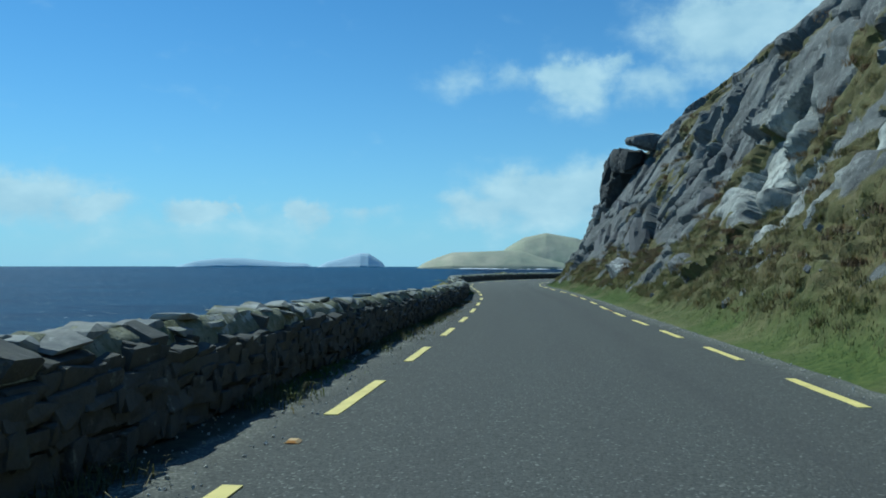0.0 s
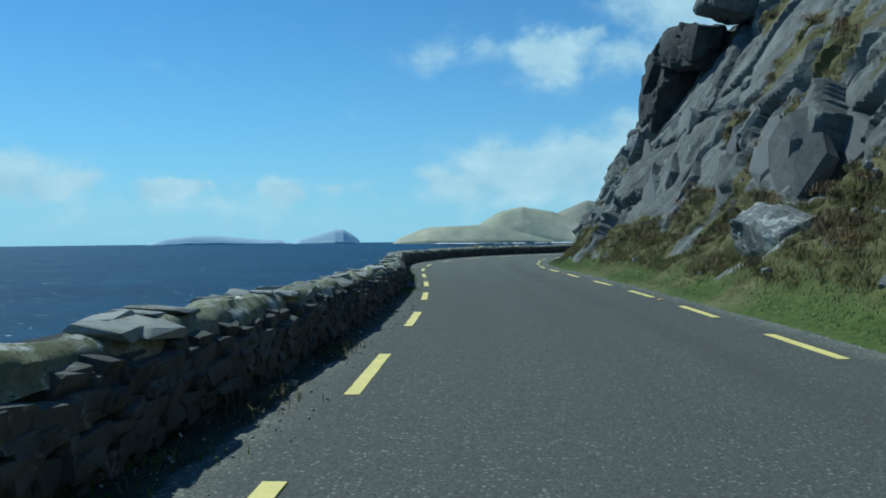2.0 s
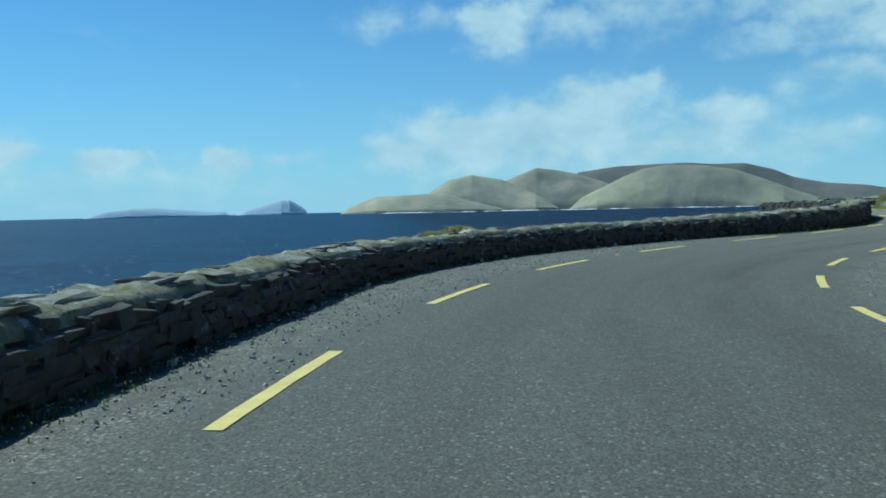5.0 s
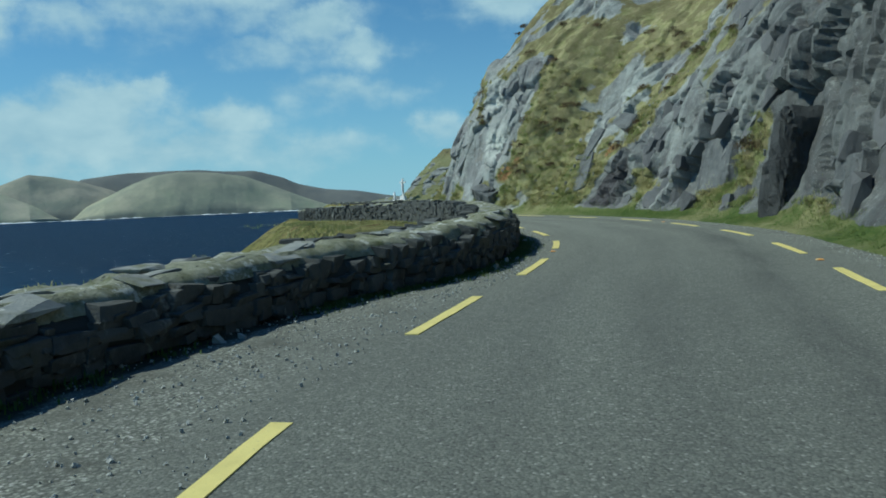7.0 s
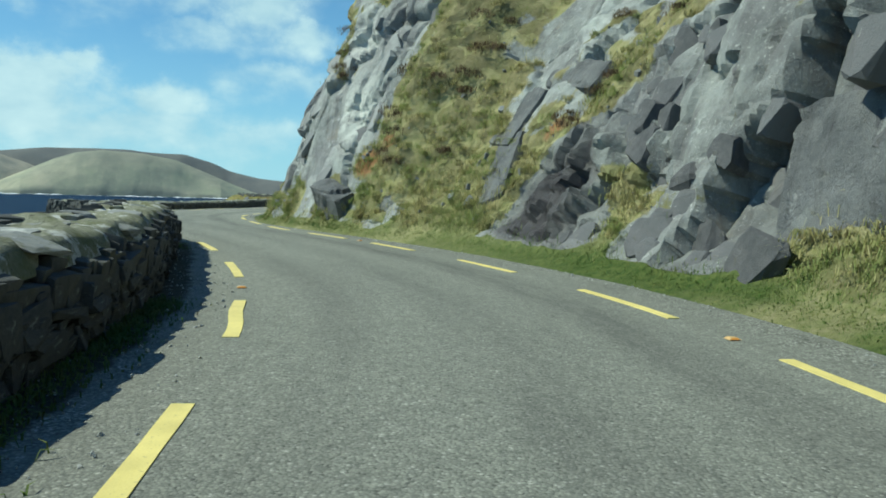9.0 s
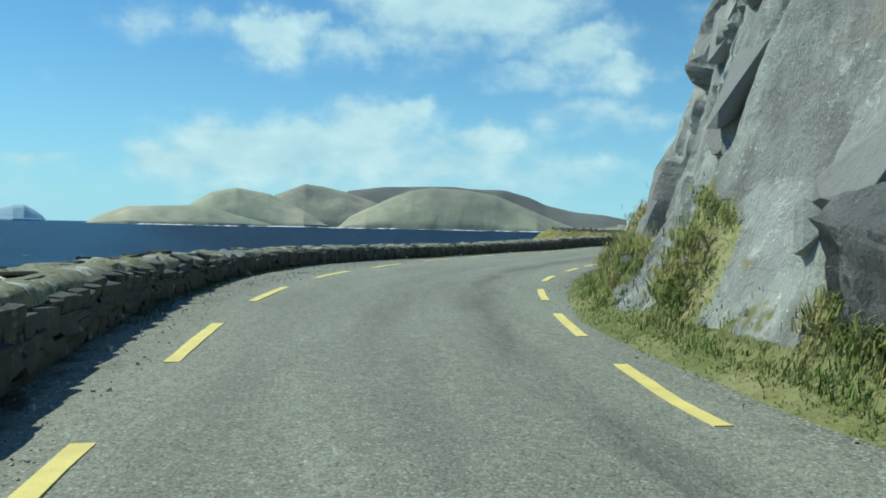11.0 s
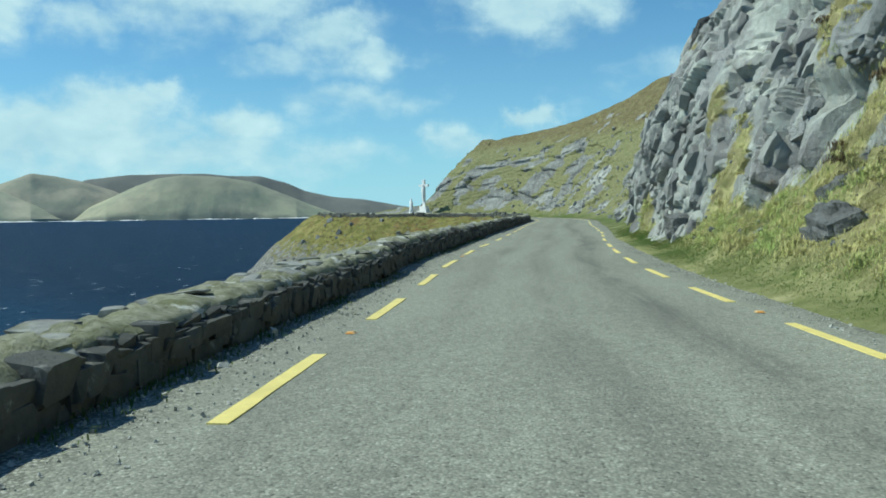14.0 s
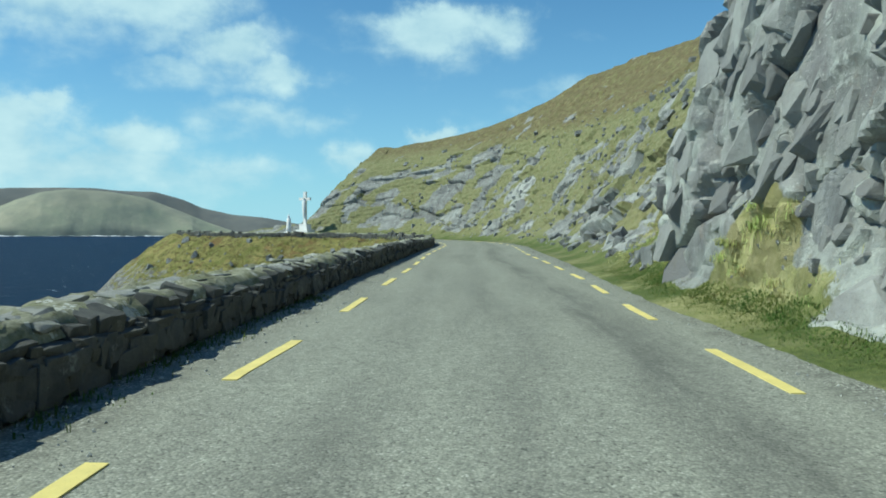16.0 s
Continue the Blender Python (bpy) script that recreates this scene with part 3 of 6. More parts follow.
def heading(s):
    n = np.stack([np.interp(s, ST, SIDE[:, k]) for k in range(2)], -1)
    return np.arctan2(n[..., 1], n[..., 0])       # the turn that lays local x to the right, local y ahead


def table(rows):
    a = np.array(rows, float)
    return lambda s: np.interp(s, a[:, 0], a[:, 1])


LEFT = table([(24.0, -2.92), (31.7, -2.91), (43.9, -2.79), (58.5, -2.69), (67.6, -2.64), (75.0, -2.79), (78.4, -2.88), (83.5, -3.02), (88.7, -3.08), (97.6, -3.13), (106.0, -2.83), (106.0, 
    -2.83), (108.5, -2.73), (113.4, -2.69), (114.0, -2.7), (119.3, -2.76), (124.8, -2.57), (125.0, -2.45), (130.3, -2.31), (133.0, -2.37), (136.5, 
    -2.39), (142.8, -2.48), (144.0, -2.56), (149.0, -2.44), (150.3, -2.4), (156.0, -2.21), (156.1, -2.21), (162.0, -2.08), (169.0, -2.52), (172.0, 
    -2.58), (175.6, -2.62), (178.0, -2.59), (180.7, -2.65), (181.0, -2.67), (184.0, -2.86), (187.0, -2.93), (188.9, -2.96), (194.0, -2.8), (200.0, 
    -2.64), (204.0, -2.59), (209.0, -2.61), (212.5, -2.54), (217, -2.76), (220, -2.83), (222, -2.77), (226, -2.65), (231, -2.5), (240, -2.3)])
RIGHT = table([(24.0, 2.92), (36.9, 2.85), (57.0, 2.69), (60.5, 2.8), (68.0, 2.92), (74.0, 2.95), (79.9, 2.84), (91.3, 2.89), (98.8, 3.16), (110.6, 2.83), (128.4, 2.37), (132.5, 2.27), (136.5, 2.36), (140.0, 2.47), 
    (142.8, 2.49), (150.3, 2.36), (156.1, 2.21), (162.0, 2.1), (169.0, 2.43), (180.7, 2.89), (190.0, 2.95), (203.8, 2.6), (212.5, 2.51), (218.5, 2.3), 
    (222, 2.28), (226, 2.4), (234, 2.9), (245, 3.1)])
WALL = table([(24.0, -4.26), (31.7, -4.23), (42.5, -4.24), (64.6, -3.7), (75.4, -3.66), (87.2, -4.15), (97.6, -4.85), (105.0, -4.78), (108.3, -5.33), (111.5, 
    -5.5), (115.3, -5.63), (120.3, -5.28), (122.4, -5.0), (124.4, -4.68), (126.4, -3.82), (128.2, -3.42), (130.8, -3.36), (134.5, -3.5), (138.6, -3.72), (142.8, -3.79), (149.3, -3.68), 
    (153.2, -3.25), (156.1, -2.98), (161.4, -3.12), (167.8, -3.95), (175.0, -4.8), (178.7, -5.01), (181.2, -4.85), (183.8, -4.58), (186.9, -4.28), 
    (194.5, -4.06), (200.2, -3.93), (206.2, -3.8), (212.5, -3.98), (217, -4.0), (222, -4.15), (231, -3.85), (250, -3.4)])
EDGE = table([(24.0, 3.62), (34.3, 3.49), (55.5, 3.47), (81.4, 3.51), (92.7, 3.5), (98.8, 3.76), (115.3, 3.82), (132.3, 3.25), (137.0, 3.52), (142.8, 3.59), 
    (151.5, 3.4), (156.1, 3.11), (159.6, 3.04), (166.7, 2.57), (173.5, 3.23), (180.7, 3.49), (188.9, 3.37), (200.2, 3.34), (212.5, 3.31), (219, 2.93), 
    (226.7, 2.85), (238, 3.5), (250, 3.9)])
THICK = table([(0, 0.66), (86, 0.66), (102, 0.85), (116, 0.95), (124, 1.05), (160, 1.05), (172, 0.85), (400, 0.8)])
WALL_H = table([(24.0, 1.04), (31.7, 1.0), (42.5, 0.95), (64.6, 0.81), (75.4, 0.75), (87.2, 0.74), (97.6, 0.7), (105.0, 0.67), (108.3, 0.69), (111.5, 0.69), (115.3, 
    0.7), (120.3, 0.7), (124.4, 0.75), (126.6, 0.78), (128.4, 0.8), (130.8, 0.82), (138.6, 0.95), (142.8, 0.98), (149.3, 0.99), (153.2, 0.98), (156.1, 
    0.9), (161.4, 0.81), (167.8, 0.66), (175.0, 0.49), (178.7, 0.49), (181.2, 0.49), (183.8, 0.48), (186.9, 0.47), (194.5, 0.47), (200.2, 0.56), (206.2, 
    0.62), (212.5, 0.68)])


TURF_POINTS = {}


# ---- sea, islands, ground ----
def sea():
    r = 4940.0
    rings = [0, 60, 150, 300, 600, 1200, 2400, 3600, r]
    n = 96
    v = [(0, 0, SEA)]
    f = []
    for q in rings[1:]:
        v += [(q * math.cos(2 * math.pi * i / n), q * math.sin(2 * math.pi * i / n), SEA) for i in range(n)]
    f += [(0, 1 + i, 1 + (i + 1) % n) for i in range(n)]
    for k in range(len(rings) - 2):
        a, b = 1 + k * n, 1 + (k + 1) * n
        f += [(a + i, b + i, b + (i + 1) % n, a + (i + 1) % n) for i in range(n)]
    me = mesh_of("sea", v, f, WATER, True)
    tagged(new("sea", me), "dark blue open sea with small white wave crests", "sea", kind="structure")


def hill_mesh(name, outline, dist, depth, mat, seed):
    """A hill standing in the sea, from its skyline: bearing (degrees right), height in metres over the water."""
    o = np.array(outline, float)
    o[:, 1] = np.where(o[:, 1] > 0, 35.7 + (o[:, 1] - 35.7) * dist / 4150, 0)
    nu, nv = 240, 44
    az = np.linspace(o[0, 0], o[-1, 0], nu)
    h = np.interp(az, o[:, 0], o[:, 1])
    k = np.array([1, 2, 3, 4, 3, 2, 1]) / 16
    h = np.convolve(np.pad(h, 3, mode="edge"), k, "valid")
    v = np.linspace(-1, 1, nv)
    A, V = np.meshgrid(az, v, indexing="ij")
    Hh = np.repeat(h[:, None], nv, 1)
    fine = fbm(np.stack([A.ravel() * 0.9, V.ravel() * depth / 75, A.ravel() * 0], 1), 4, seed).reshape(A.shape) - 0.5
    fold = fbm(np.stack([A.ravel() * 0.26 + V.ravel() * 0.3, V.ravel() * depth / 260, A.ravel() * 0], 1), 2, seed + 9).reshape(A.shape) - 0.5
    prof = np.clip(1 - np.abs(V), 0, 1)
    mid = np.clip(4 * prof * (1 - prof), 0, 1)
    z = Hh * (np.sin(prof * np.pi / 2) ** 0.9 + 0.34 * mid * fold + 0.04 * mid * fine)
    cliff_h = (8 + 22 * np.clip(fine + 0.1, 0, 1)) * np.minimum(1, Hh / 70)
    z = np.where(prof > 0.03, np.maximum(z, np.clip(prof * 22, 0, 1) * cliff_h), z)
    z = np.where(np.abs(V) > 0.995, -6, z)
    d = dist + V * depth * (0.9 + 0.03 * fine) * np.minimum(1, 0.25 + Hh / 120)
    x, y = d * np.sin(np.radians(A)), d * np.cos(np.radians(A))
    pts = np.stack([x, y, z + SEA], -1).reshape(-1, 3)
    crag = np.clip((0.14 - prof) * 12, 0, 1) * np.clip(fine * 3 + 0.9, 0, 1)
    return mesh_of(name, pts, grid_faces(nu, nv), mat, True, {"crag": crag.ravel(), "top": np.clip(z / max(h.max(), 1), 0, 1).ravel()})


def islands():
    long = tagged(new("island"), "long hilly green island with pale cliffs across the water", "island", kind="structure")
    part("hill", hill_mesh("hill", [(-2.0, 0), (-1.5, 26), (-0.5, 56), (0.6, 84), (3.9, 92), (5.5, 96), (8, 72), (11, 34), (13, 0)], 3900, 240, PASTURE, 3), long, "low pale green shoulder")
    part("hill", hill_mesh("hill", [(3.2, 0), (4.6, 104), (6, 164), (7.6, 189), (9.8, 162), (11.5, 112), (14, 44), (15.5, 0)], 4020, 280, PASTURE, 5), long, "pale green hill")
    part("hill", hill_mesh("hill", [(8, 0), (10, 150), (12.3, 218), (13.6, 207), (15.2, 184), (17, 140), (19.5, 60), (21, 0)], 4140, 300, MOOR, 7), long, "dull green and brown hill")
    part("hill", hill_mesh("hill", [(13, 0), (15.2, 188), (18.1, 216), (21, 220), (23.8, 210), (26.6, 206), (28.4, 172), (29.6, 134), (31.6, 102), (33.8, 86), (35.9, 58), (38.5, 28), (40, 0)],
                           4330, 260, DARK_RIDGE, 8), long, "dark heather ridge with cloud shade painted in")
    part("hill", hill_mesh("hill", [(14.6, 0), (15.6, 60), (17, 108), (18.5, 162), (19.9, 198), (21.5, 210), (24, 203), (26, 180), (28, 122), (29.9, 64), (32.5, 0)],
                           3900, 300, MEADOW, 11), long, "broad sunlit green hill")
    tagged(new("island", hill_mesh("island", [(-9.4, 0), (-8.7, 30), (-7.8, 46), (-6.9, 66), (-6.2, 80), (-5.6, 78), (-5.0, 52), (-4.6, 30), (-4.3, 0)], 4400, 150, HAZED, 5)),
           "small steep island with blue-grey haze painted into its colour", "island", kind="structure")
    tagged(new("island", hill_mesh("island", [(-19.3, 0), (-18, 34), (-16.2, 50), (-14.8, 50), (-13, 38), (-11.6, 28), (-10.2, 24), (-9.6, 0)], 4550, 150, HAZED, 8)),
           "low island far off with blue-grey haze painted into its colour", "island", kind="structure")


def foam_line():
    """Surf along the long island's foot."""
    rng = random.Random(4)
    v, f = [], []
    for _ in range(150):
        a = radians(rng.uniform(1, 33))
        d = 3560 + rng.uniform(-60, 40) + 60 * math.sin(a * 40)
        w, t = rng.uniform(6, 34), rng.uniform(3, 9)
        c = Vector((d * math.sin(a), d * math.cos(a), SEA + 1.0))
        r, u = Vector((math.cos(a), -math.sin(a), 0)), Vector((math.sin(a), math.cos(a), 0))
        k = len(v)
        v += [tuple(c - r * w), tuple(c - r * w * 0.4 - u * t), tuple(c + r * w * 0.6 - u * t * 0.7), tuple(c + r * w), tuple(c + r * w * 0.3 + u * t), tuple(c - r * w * 0.5 + u * t + Vector((0, 0, rng.uniform(0, 4))))]
        f.append((k, k + 1, k + 2, k + 3, k + 4, k + 5))
    tagged(new("surf", mesh_of("surf", v, f, FOAM)), "white surf along the foot of the island", "surf", kind="stuff")


def ground():
    x = np.arange(-90, 201, 1.0)
    y = np.arange(-60, 336, 1.0)
    X, Y = np.meshgrid(x, y, indexing="ij")
    P = np.stack([X.ravel(), Y.ravel()], 1)
    L = LINE[::3, :2]
    idx = np.empty(len(P), int)
    for i in range(0, len(P), 8000):
        q = P[i:i + 8000]
        idx[i:i + 8000] = ((q[:, None, 0] - L[None, :, 0]) ** 2 + (q[:, None, 1] - L[None, :, 1]) ** 2).argmin(1)
    idx *= 3
    d = P - LINE[idx, :2]
    lat = (d * SIDE[idx]).sum(1)
    dist = np.hypot(d[:, 0], d[:, 1]) * np.where(lat < 0, -1, 1)
    s = ST[idx]
    zc = LINE[idx, 2]
    n1 = fbm(np.stack([P[:, 0] * 0.16, P[:, 1] * 0.16, s * 0], 1), 4, 21) - 0.5
    n2 = fbm(np.stack([P[:, 0] * 0.6, P[:, 1] * 0.6, s * 0], 1), 3, 31) - 0.5
    e = -dist + WALL(s) - THICK(s)
    shelf = table([(0, 0.1), (115, 0.1), (124, 0.22), (138, 0.20), (148, 0.02), (160, -0.08), (172, -0.2), (300, 0.0), (400, 0.1)])(s)
    wide = table([(0, 0.6), (115, 0.7), (128, 3.2), (145, 4.0), (165, 1.5), (180, 0.6), (300, 0.8), (400, 1.0)])(s)
    fall = np.clip(e - wide, 0, None)
    z_sea = zc + shelf - 0.62 * fall - 0.016 * fall ** 2 + n1 * np.clip(fall * 0.25, 0, 4) + n2 * np.clip(e, 0, 1.2) * np.interp(s, [200, 230], [0.5, 1.6])
    z_sea = np.where(e < 0, zc - 0.45, z_sea)
    g = dist - EDGE(s)
    low = np.interp(s, [300, 328], [1, 0.05])
    z_land = zc - 0.5 + np.clip((g - 4) * 0.42, 0, 12) * low + n1 * np.clip(g * 0.2 - 1, 0, 2)
    z = np.where(dist < 0, z_sea, z_land)
    z = np.where(np.abs(dist) < 4.2, np.minimum(z, zc - 0.45), z)
    z = np.maximum(z, SEA - 8)
    me = mesh_of("ground", np.stack([P[:, 0], P[:, 1], z], 1), grid_faces(len(x), len(y)), TURF, True, {"edge": np.where(dist < 0, np.interp(fall, [0, 3, 6, 14, 30], [0.0, 0.1, 0.45, 0.8, 1.0]), 0.1)})
    TURF_POINTS["land"], TURF_POINTS["lands"], TURF_POINTS["lande"] = np.stack([P[:, 0], P[:, 1], z], 1), s, np.where(dist < 0, e, -1)
    tagged(new("ground", me), "grassy headland falling steeply to the sea", "ground", kind="structure")


# ---- road ----
def road():
    s = np.arange(2, LENGTH - 1, 0.5)
    u = np.linspace(0, 1, 31)
    lo, hi = WALL(s) - 0.35, EDGE(s) + 0.55
    O = lo[:, None] + (hi - lo)[:, None] * u[None]
    S = np.repeat(s[:, None], len(u), 1)
    camber = -0.012 * np.abs(O)
    rag = (vnoise(np.stack([S.ravel() * 0.9, O.ravel() * 2, O.ravel() * 0], 1), 3) - 0.5).reshape(O.shape) * 0.010
    P = at(S, O, camber + rag)
    l, r = LEFT(s)[:, None], RIGHT(s)[:, None]
    shoulder = np.clip((l - 0.25 - O) * 2.2, 0, 1) + np.clip((O - r - 0.15) * 2.2, 0, 1)
    track = np.exp(-((O - 1.4 - 0.15 * np.sin(S / 7)) / 0.42) ** 2) + 0.5 * np.exp(-((O + 0.1) / 0.4) ** 2) + 0.35 * np.exp(-((O + 1.5) / 0.35) ** 2)
    me = mesh_of("road", P.reshape(-1, 3), grid_faces(*O.shape)[:, ::-1], ASPHALT, True,
                 {"worn_or_lit": np.interp(S, [0, 70, 115, 145, 185], [0.05, 0.10, 0.34, 0.76, 1.0]).ravel(), "shoulder": shoulder.ravel(), "soil_shade": (np.clip((WALL(s)[:, None] + 0.80 - O) * 2.0, 0, 1) * np.interp(S, [95, 108, 122, 132, 150, 165], [1, 0.75, 0.75, 1.0, 0.9, 0.5])).ravel(), "track": np.clip(track, 0, 1).ravel(), "along": S.ravel(), "across": O.ravel()})
    ob = tagged(new("road", me), "grey chip-sealed two-lane coast road with yellow dashed edge lines", "road", kind="structure")
    return ob


def dashes(parent, line, starts, length, width):
    rng = random.Random(6)
    for a in starts:
        n = 7
        ss = np.linspace(a, a + length, n)
        o = line(ss)
        z = -0.012 * np.abs(o) + 0.010
        jag = [rng.uniform(-0.006, 0.006) for _ in range(2 * n)]
        A = at(ss, o - width / 2 + np.array(jag[:n]), z)
        B = at(ss, o + width / 2 + np.array(jag[n:]), z)
        v = np.vstack([A, B, A - (0, 0, 0.02), B - (0, 0, 0.02)])
        f = [(i, i + n, i + n + 1, i + 1) for i in range(n - 1)]
        f += [(i, i + 1, i + 1 + 2 * n, i + 2 * n) for i in range(n - 1)] + [(i + n, i + 3 * n, i + 1 + 3 * n, i + 1 + n) for i in range(n - 1)]
        f += [(0, 2 * n, 3 * n, n), (n - 1, 2 * n - 1, 4 * n - 1, 3 * n - 1)]
        part("line_marking", mesh_of("line_marking", v, f, YELLOW), parent)


# ---- stones ----
def stone_shape(rng, rough=0.16, cut=0.22):
    """A rough block about one unit in size, with broken edges: 24 corners."""
    v, f = [], []
    for sx in (-1, 1):
        for sy in (-1, 1):
            for sz in (-1, 1):
                c = Vector((sx, sy, sz)) * 0.5
                j = Vector([rng.uniform(-rough, rough) for _ in range(3)])
                for ax in range(3):
                    q = c.copy()
                    q[ax] *= 1 - cut * rng.uniform(0.6, 2.0)
                    v.append(q + j * (1 if ax != 0 else 0.6))
    bm = bmesh.new()
    for q in v:
        bm.verts.new(q)
    bmesh.ops.convex_hull(bm, input=list(bm.verts))
    for q in [w for w in bm.verts if not w.link_faces]:
        bm.verts.remove(q)
    bm.verts.index_update()
    out = np.array([w.co[:] for w in bm.verts]), [[w.index for w in fc.verts] for fc in bm.faces]
    bm.free()
    return out


_rng = random.Random(12)
SHAPES = [stone_shape(_rng, 0.10, 0.20) for _ in range(18)]
LUMPS = [stone_shape(_rng, 0.20, 0.34) for _ in range(14)]


class Heap:
    """Collects stones: the nearest as objects of their own, the rest joined."""

    def __init__(self, shapes, mat, name):
        self.shapes, self.mat, self.name = shapes, mat, name
        self.meshes = [mesh_of(name, v, f, mat) for v, f in shapes]
        self.v, self.f, self.n = [], [], 0

    def add(self, rng, m, size, parent, own):
        k = rng.randrange(len(self.shapes))
        m = m @ Matrix.Diagonal((*size, 1))
        if own:
            ob = new(self.name, self.meshes[k])
            ob.parent = parent
            ob.matrix_basis = m
        else:
            v, f = self.shapes[k]
            a = np.array(m)
            self.v.append(v @ a[:3, :3].T + a[:3, 3])
            self.f += [[i + self.n for i in q] for q in f]
            self.n += len(v)

    def rest(self, name, parent, label=""):
        if self.n:
            ob = part(name, mesh_of(name, np.vstack(self.v), self.f, self.mat), parent, label)
            tagged(ob, kind="stuff")


# the road-side face of the wall: out from its line, share of its height
FACE = [(0.14, -0.6), (0.14, 0.0), (0.19, 0.35), (0.15, 0.60), (0.05, 0.82), (-0.14, 0.985)]


def wall_body(s0, s1):
    s = np.arange(s0, s1, 0.5)
    o = WALL(s)
    h = WALL_H(s)
    k = THICK(s)
    ring = [at(s, o + a - 0.07, np.where(b <= 0, b, (h - 0.06) * b)) for a, b in FACE]
    ring += [at(s, o - a * k, np.where(b <= 0, b, (h - 0.10) * b)) for a, b in ((0.92, 1.0), (0.98, 0.0), (1.0, -0.9))]
    P = np.stack(ring, 1)
    n, m = len(s), len(ring)
    f = []
    for i in range(n - 1):
        f += [(i * m + j, i * m + j + 1, (i + 1) * m + j + 1, (i + 1) * m + j) for j in range(m - 1)]
    f += [tuple(range(m)), tuple((n - 1) * m + j for j in reversed(range(m)))]
    wall = tagged(new("roadside_wall"), "low dry-stone wall, face stones darkened for shade, pale lichen on top", "wall", kind="structure")
    c = np.arange(s0, s1, 0.16)
    lip = np.array([0.06, 0.035, 0.0, -0.06, -0.14] + [0.0] * 7)[None]
    sag = np.array([0.30, 0.21, 0.13, 0.065, 0.02, 0, 0, 0, 0, 0.01, 0.04, 0.16])[None]
    u = np.r_[np.zeros(5), np.linspace(0.28, 1.0, 7)]
    U, C = np.meshgrid(u, c)
    lump = blocks(np.stack([C.ravel() / 0.42, (U - lip).ravel() / 0.34, (sag * WALL_H(C)).ravel() / 0.24], 1), 47)
    bump = (fbm(np.stack([C.ravel() * 2.0, (U - lip * 2).ravel() * 2.6, C.ravel() * 0], 1), 4, 44, 0.6) - 0.5).reshape(C.shape)
    bump = bump + 0.16 * (lump[0] - 0.9 * np.exp(-(lump[1] / 0.12) ** 2)).reshape(C.shape)
    lift = WALL_H(C) * (1 - sag) - 0.01 + 0.16 * bump * (U > 0.1) + 0.07 * bump - 0.09 * U * np.interp(C, [88, 100], [1, 0])
    cap = at(C.ravel(), (WALL(C) + lip + 0.13 * bump * (U < 0.1) - U * THICK(C)).ravel(), lift.ravel())
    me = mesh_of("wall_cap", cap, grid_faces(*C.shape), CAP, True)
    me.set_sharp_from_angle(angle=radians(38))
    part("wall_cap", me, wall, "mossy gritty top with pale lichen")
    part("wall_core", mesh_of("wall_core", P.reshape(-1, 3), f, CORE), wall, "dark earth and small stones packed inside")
    return wall


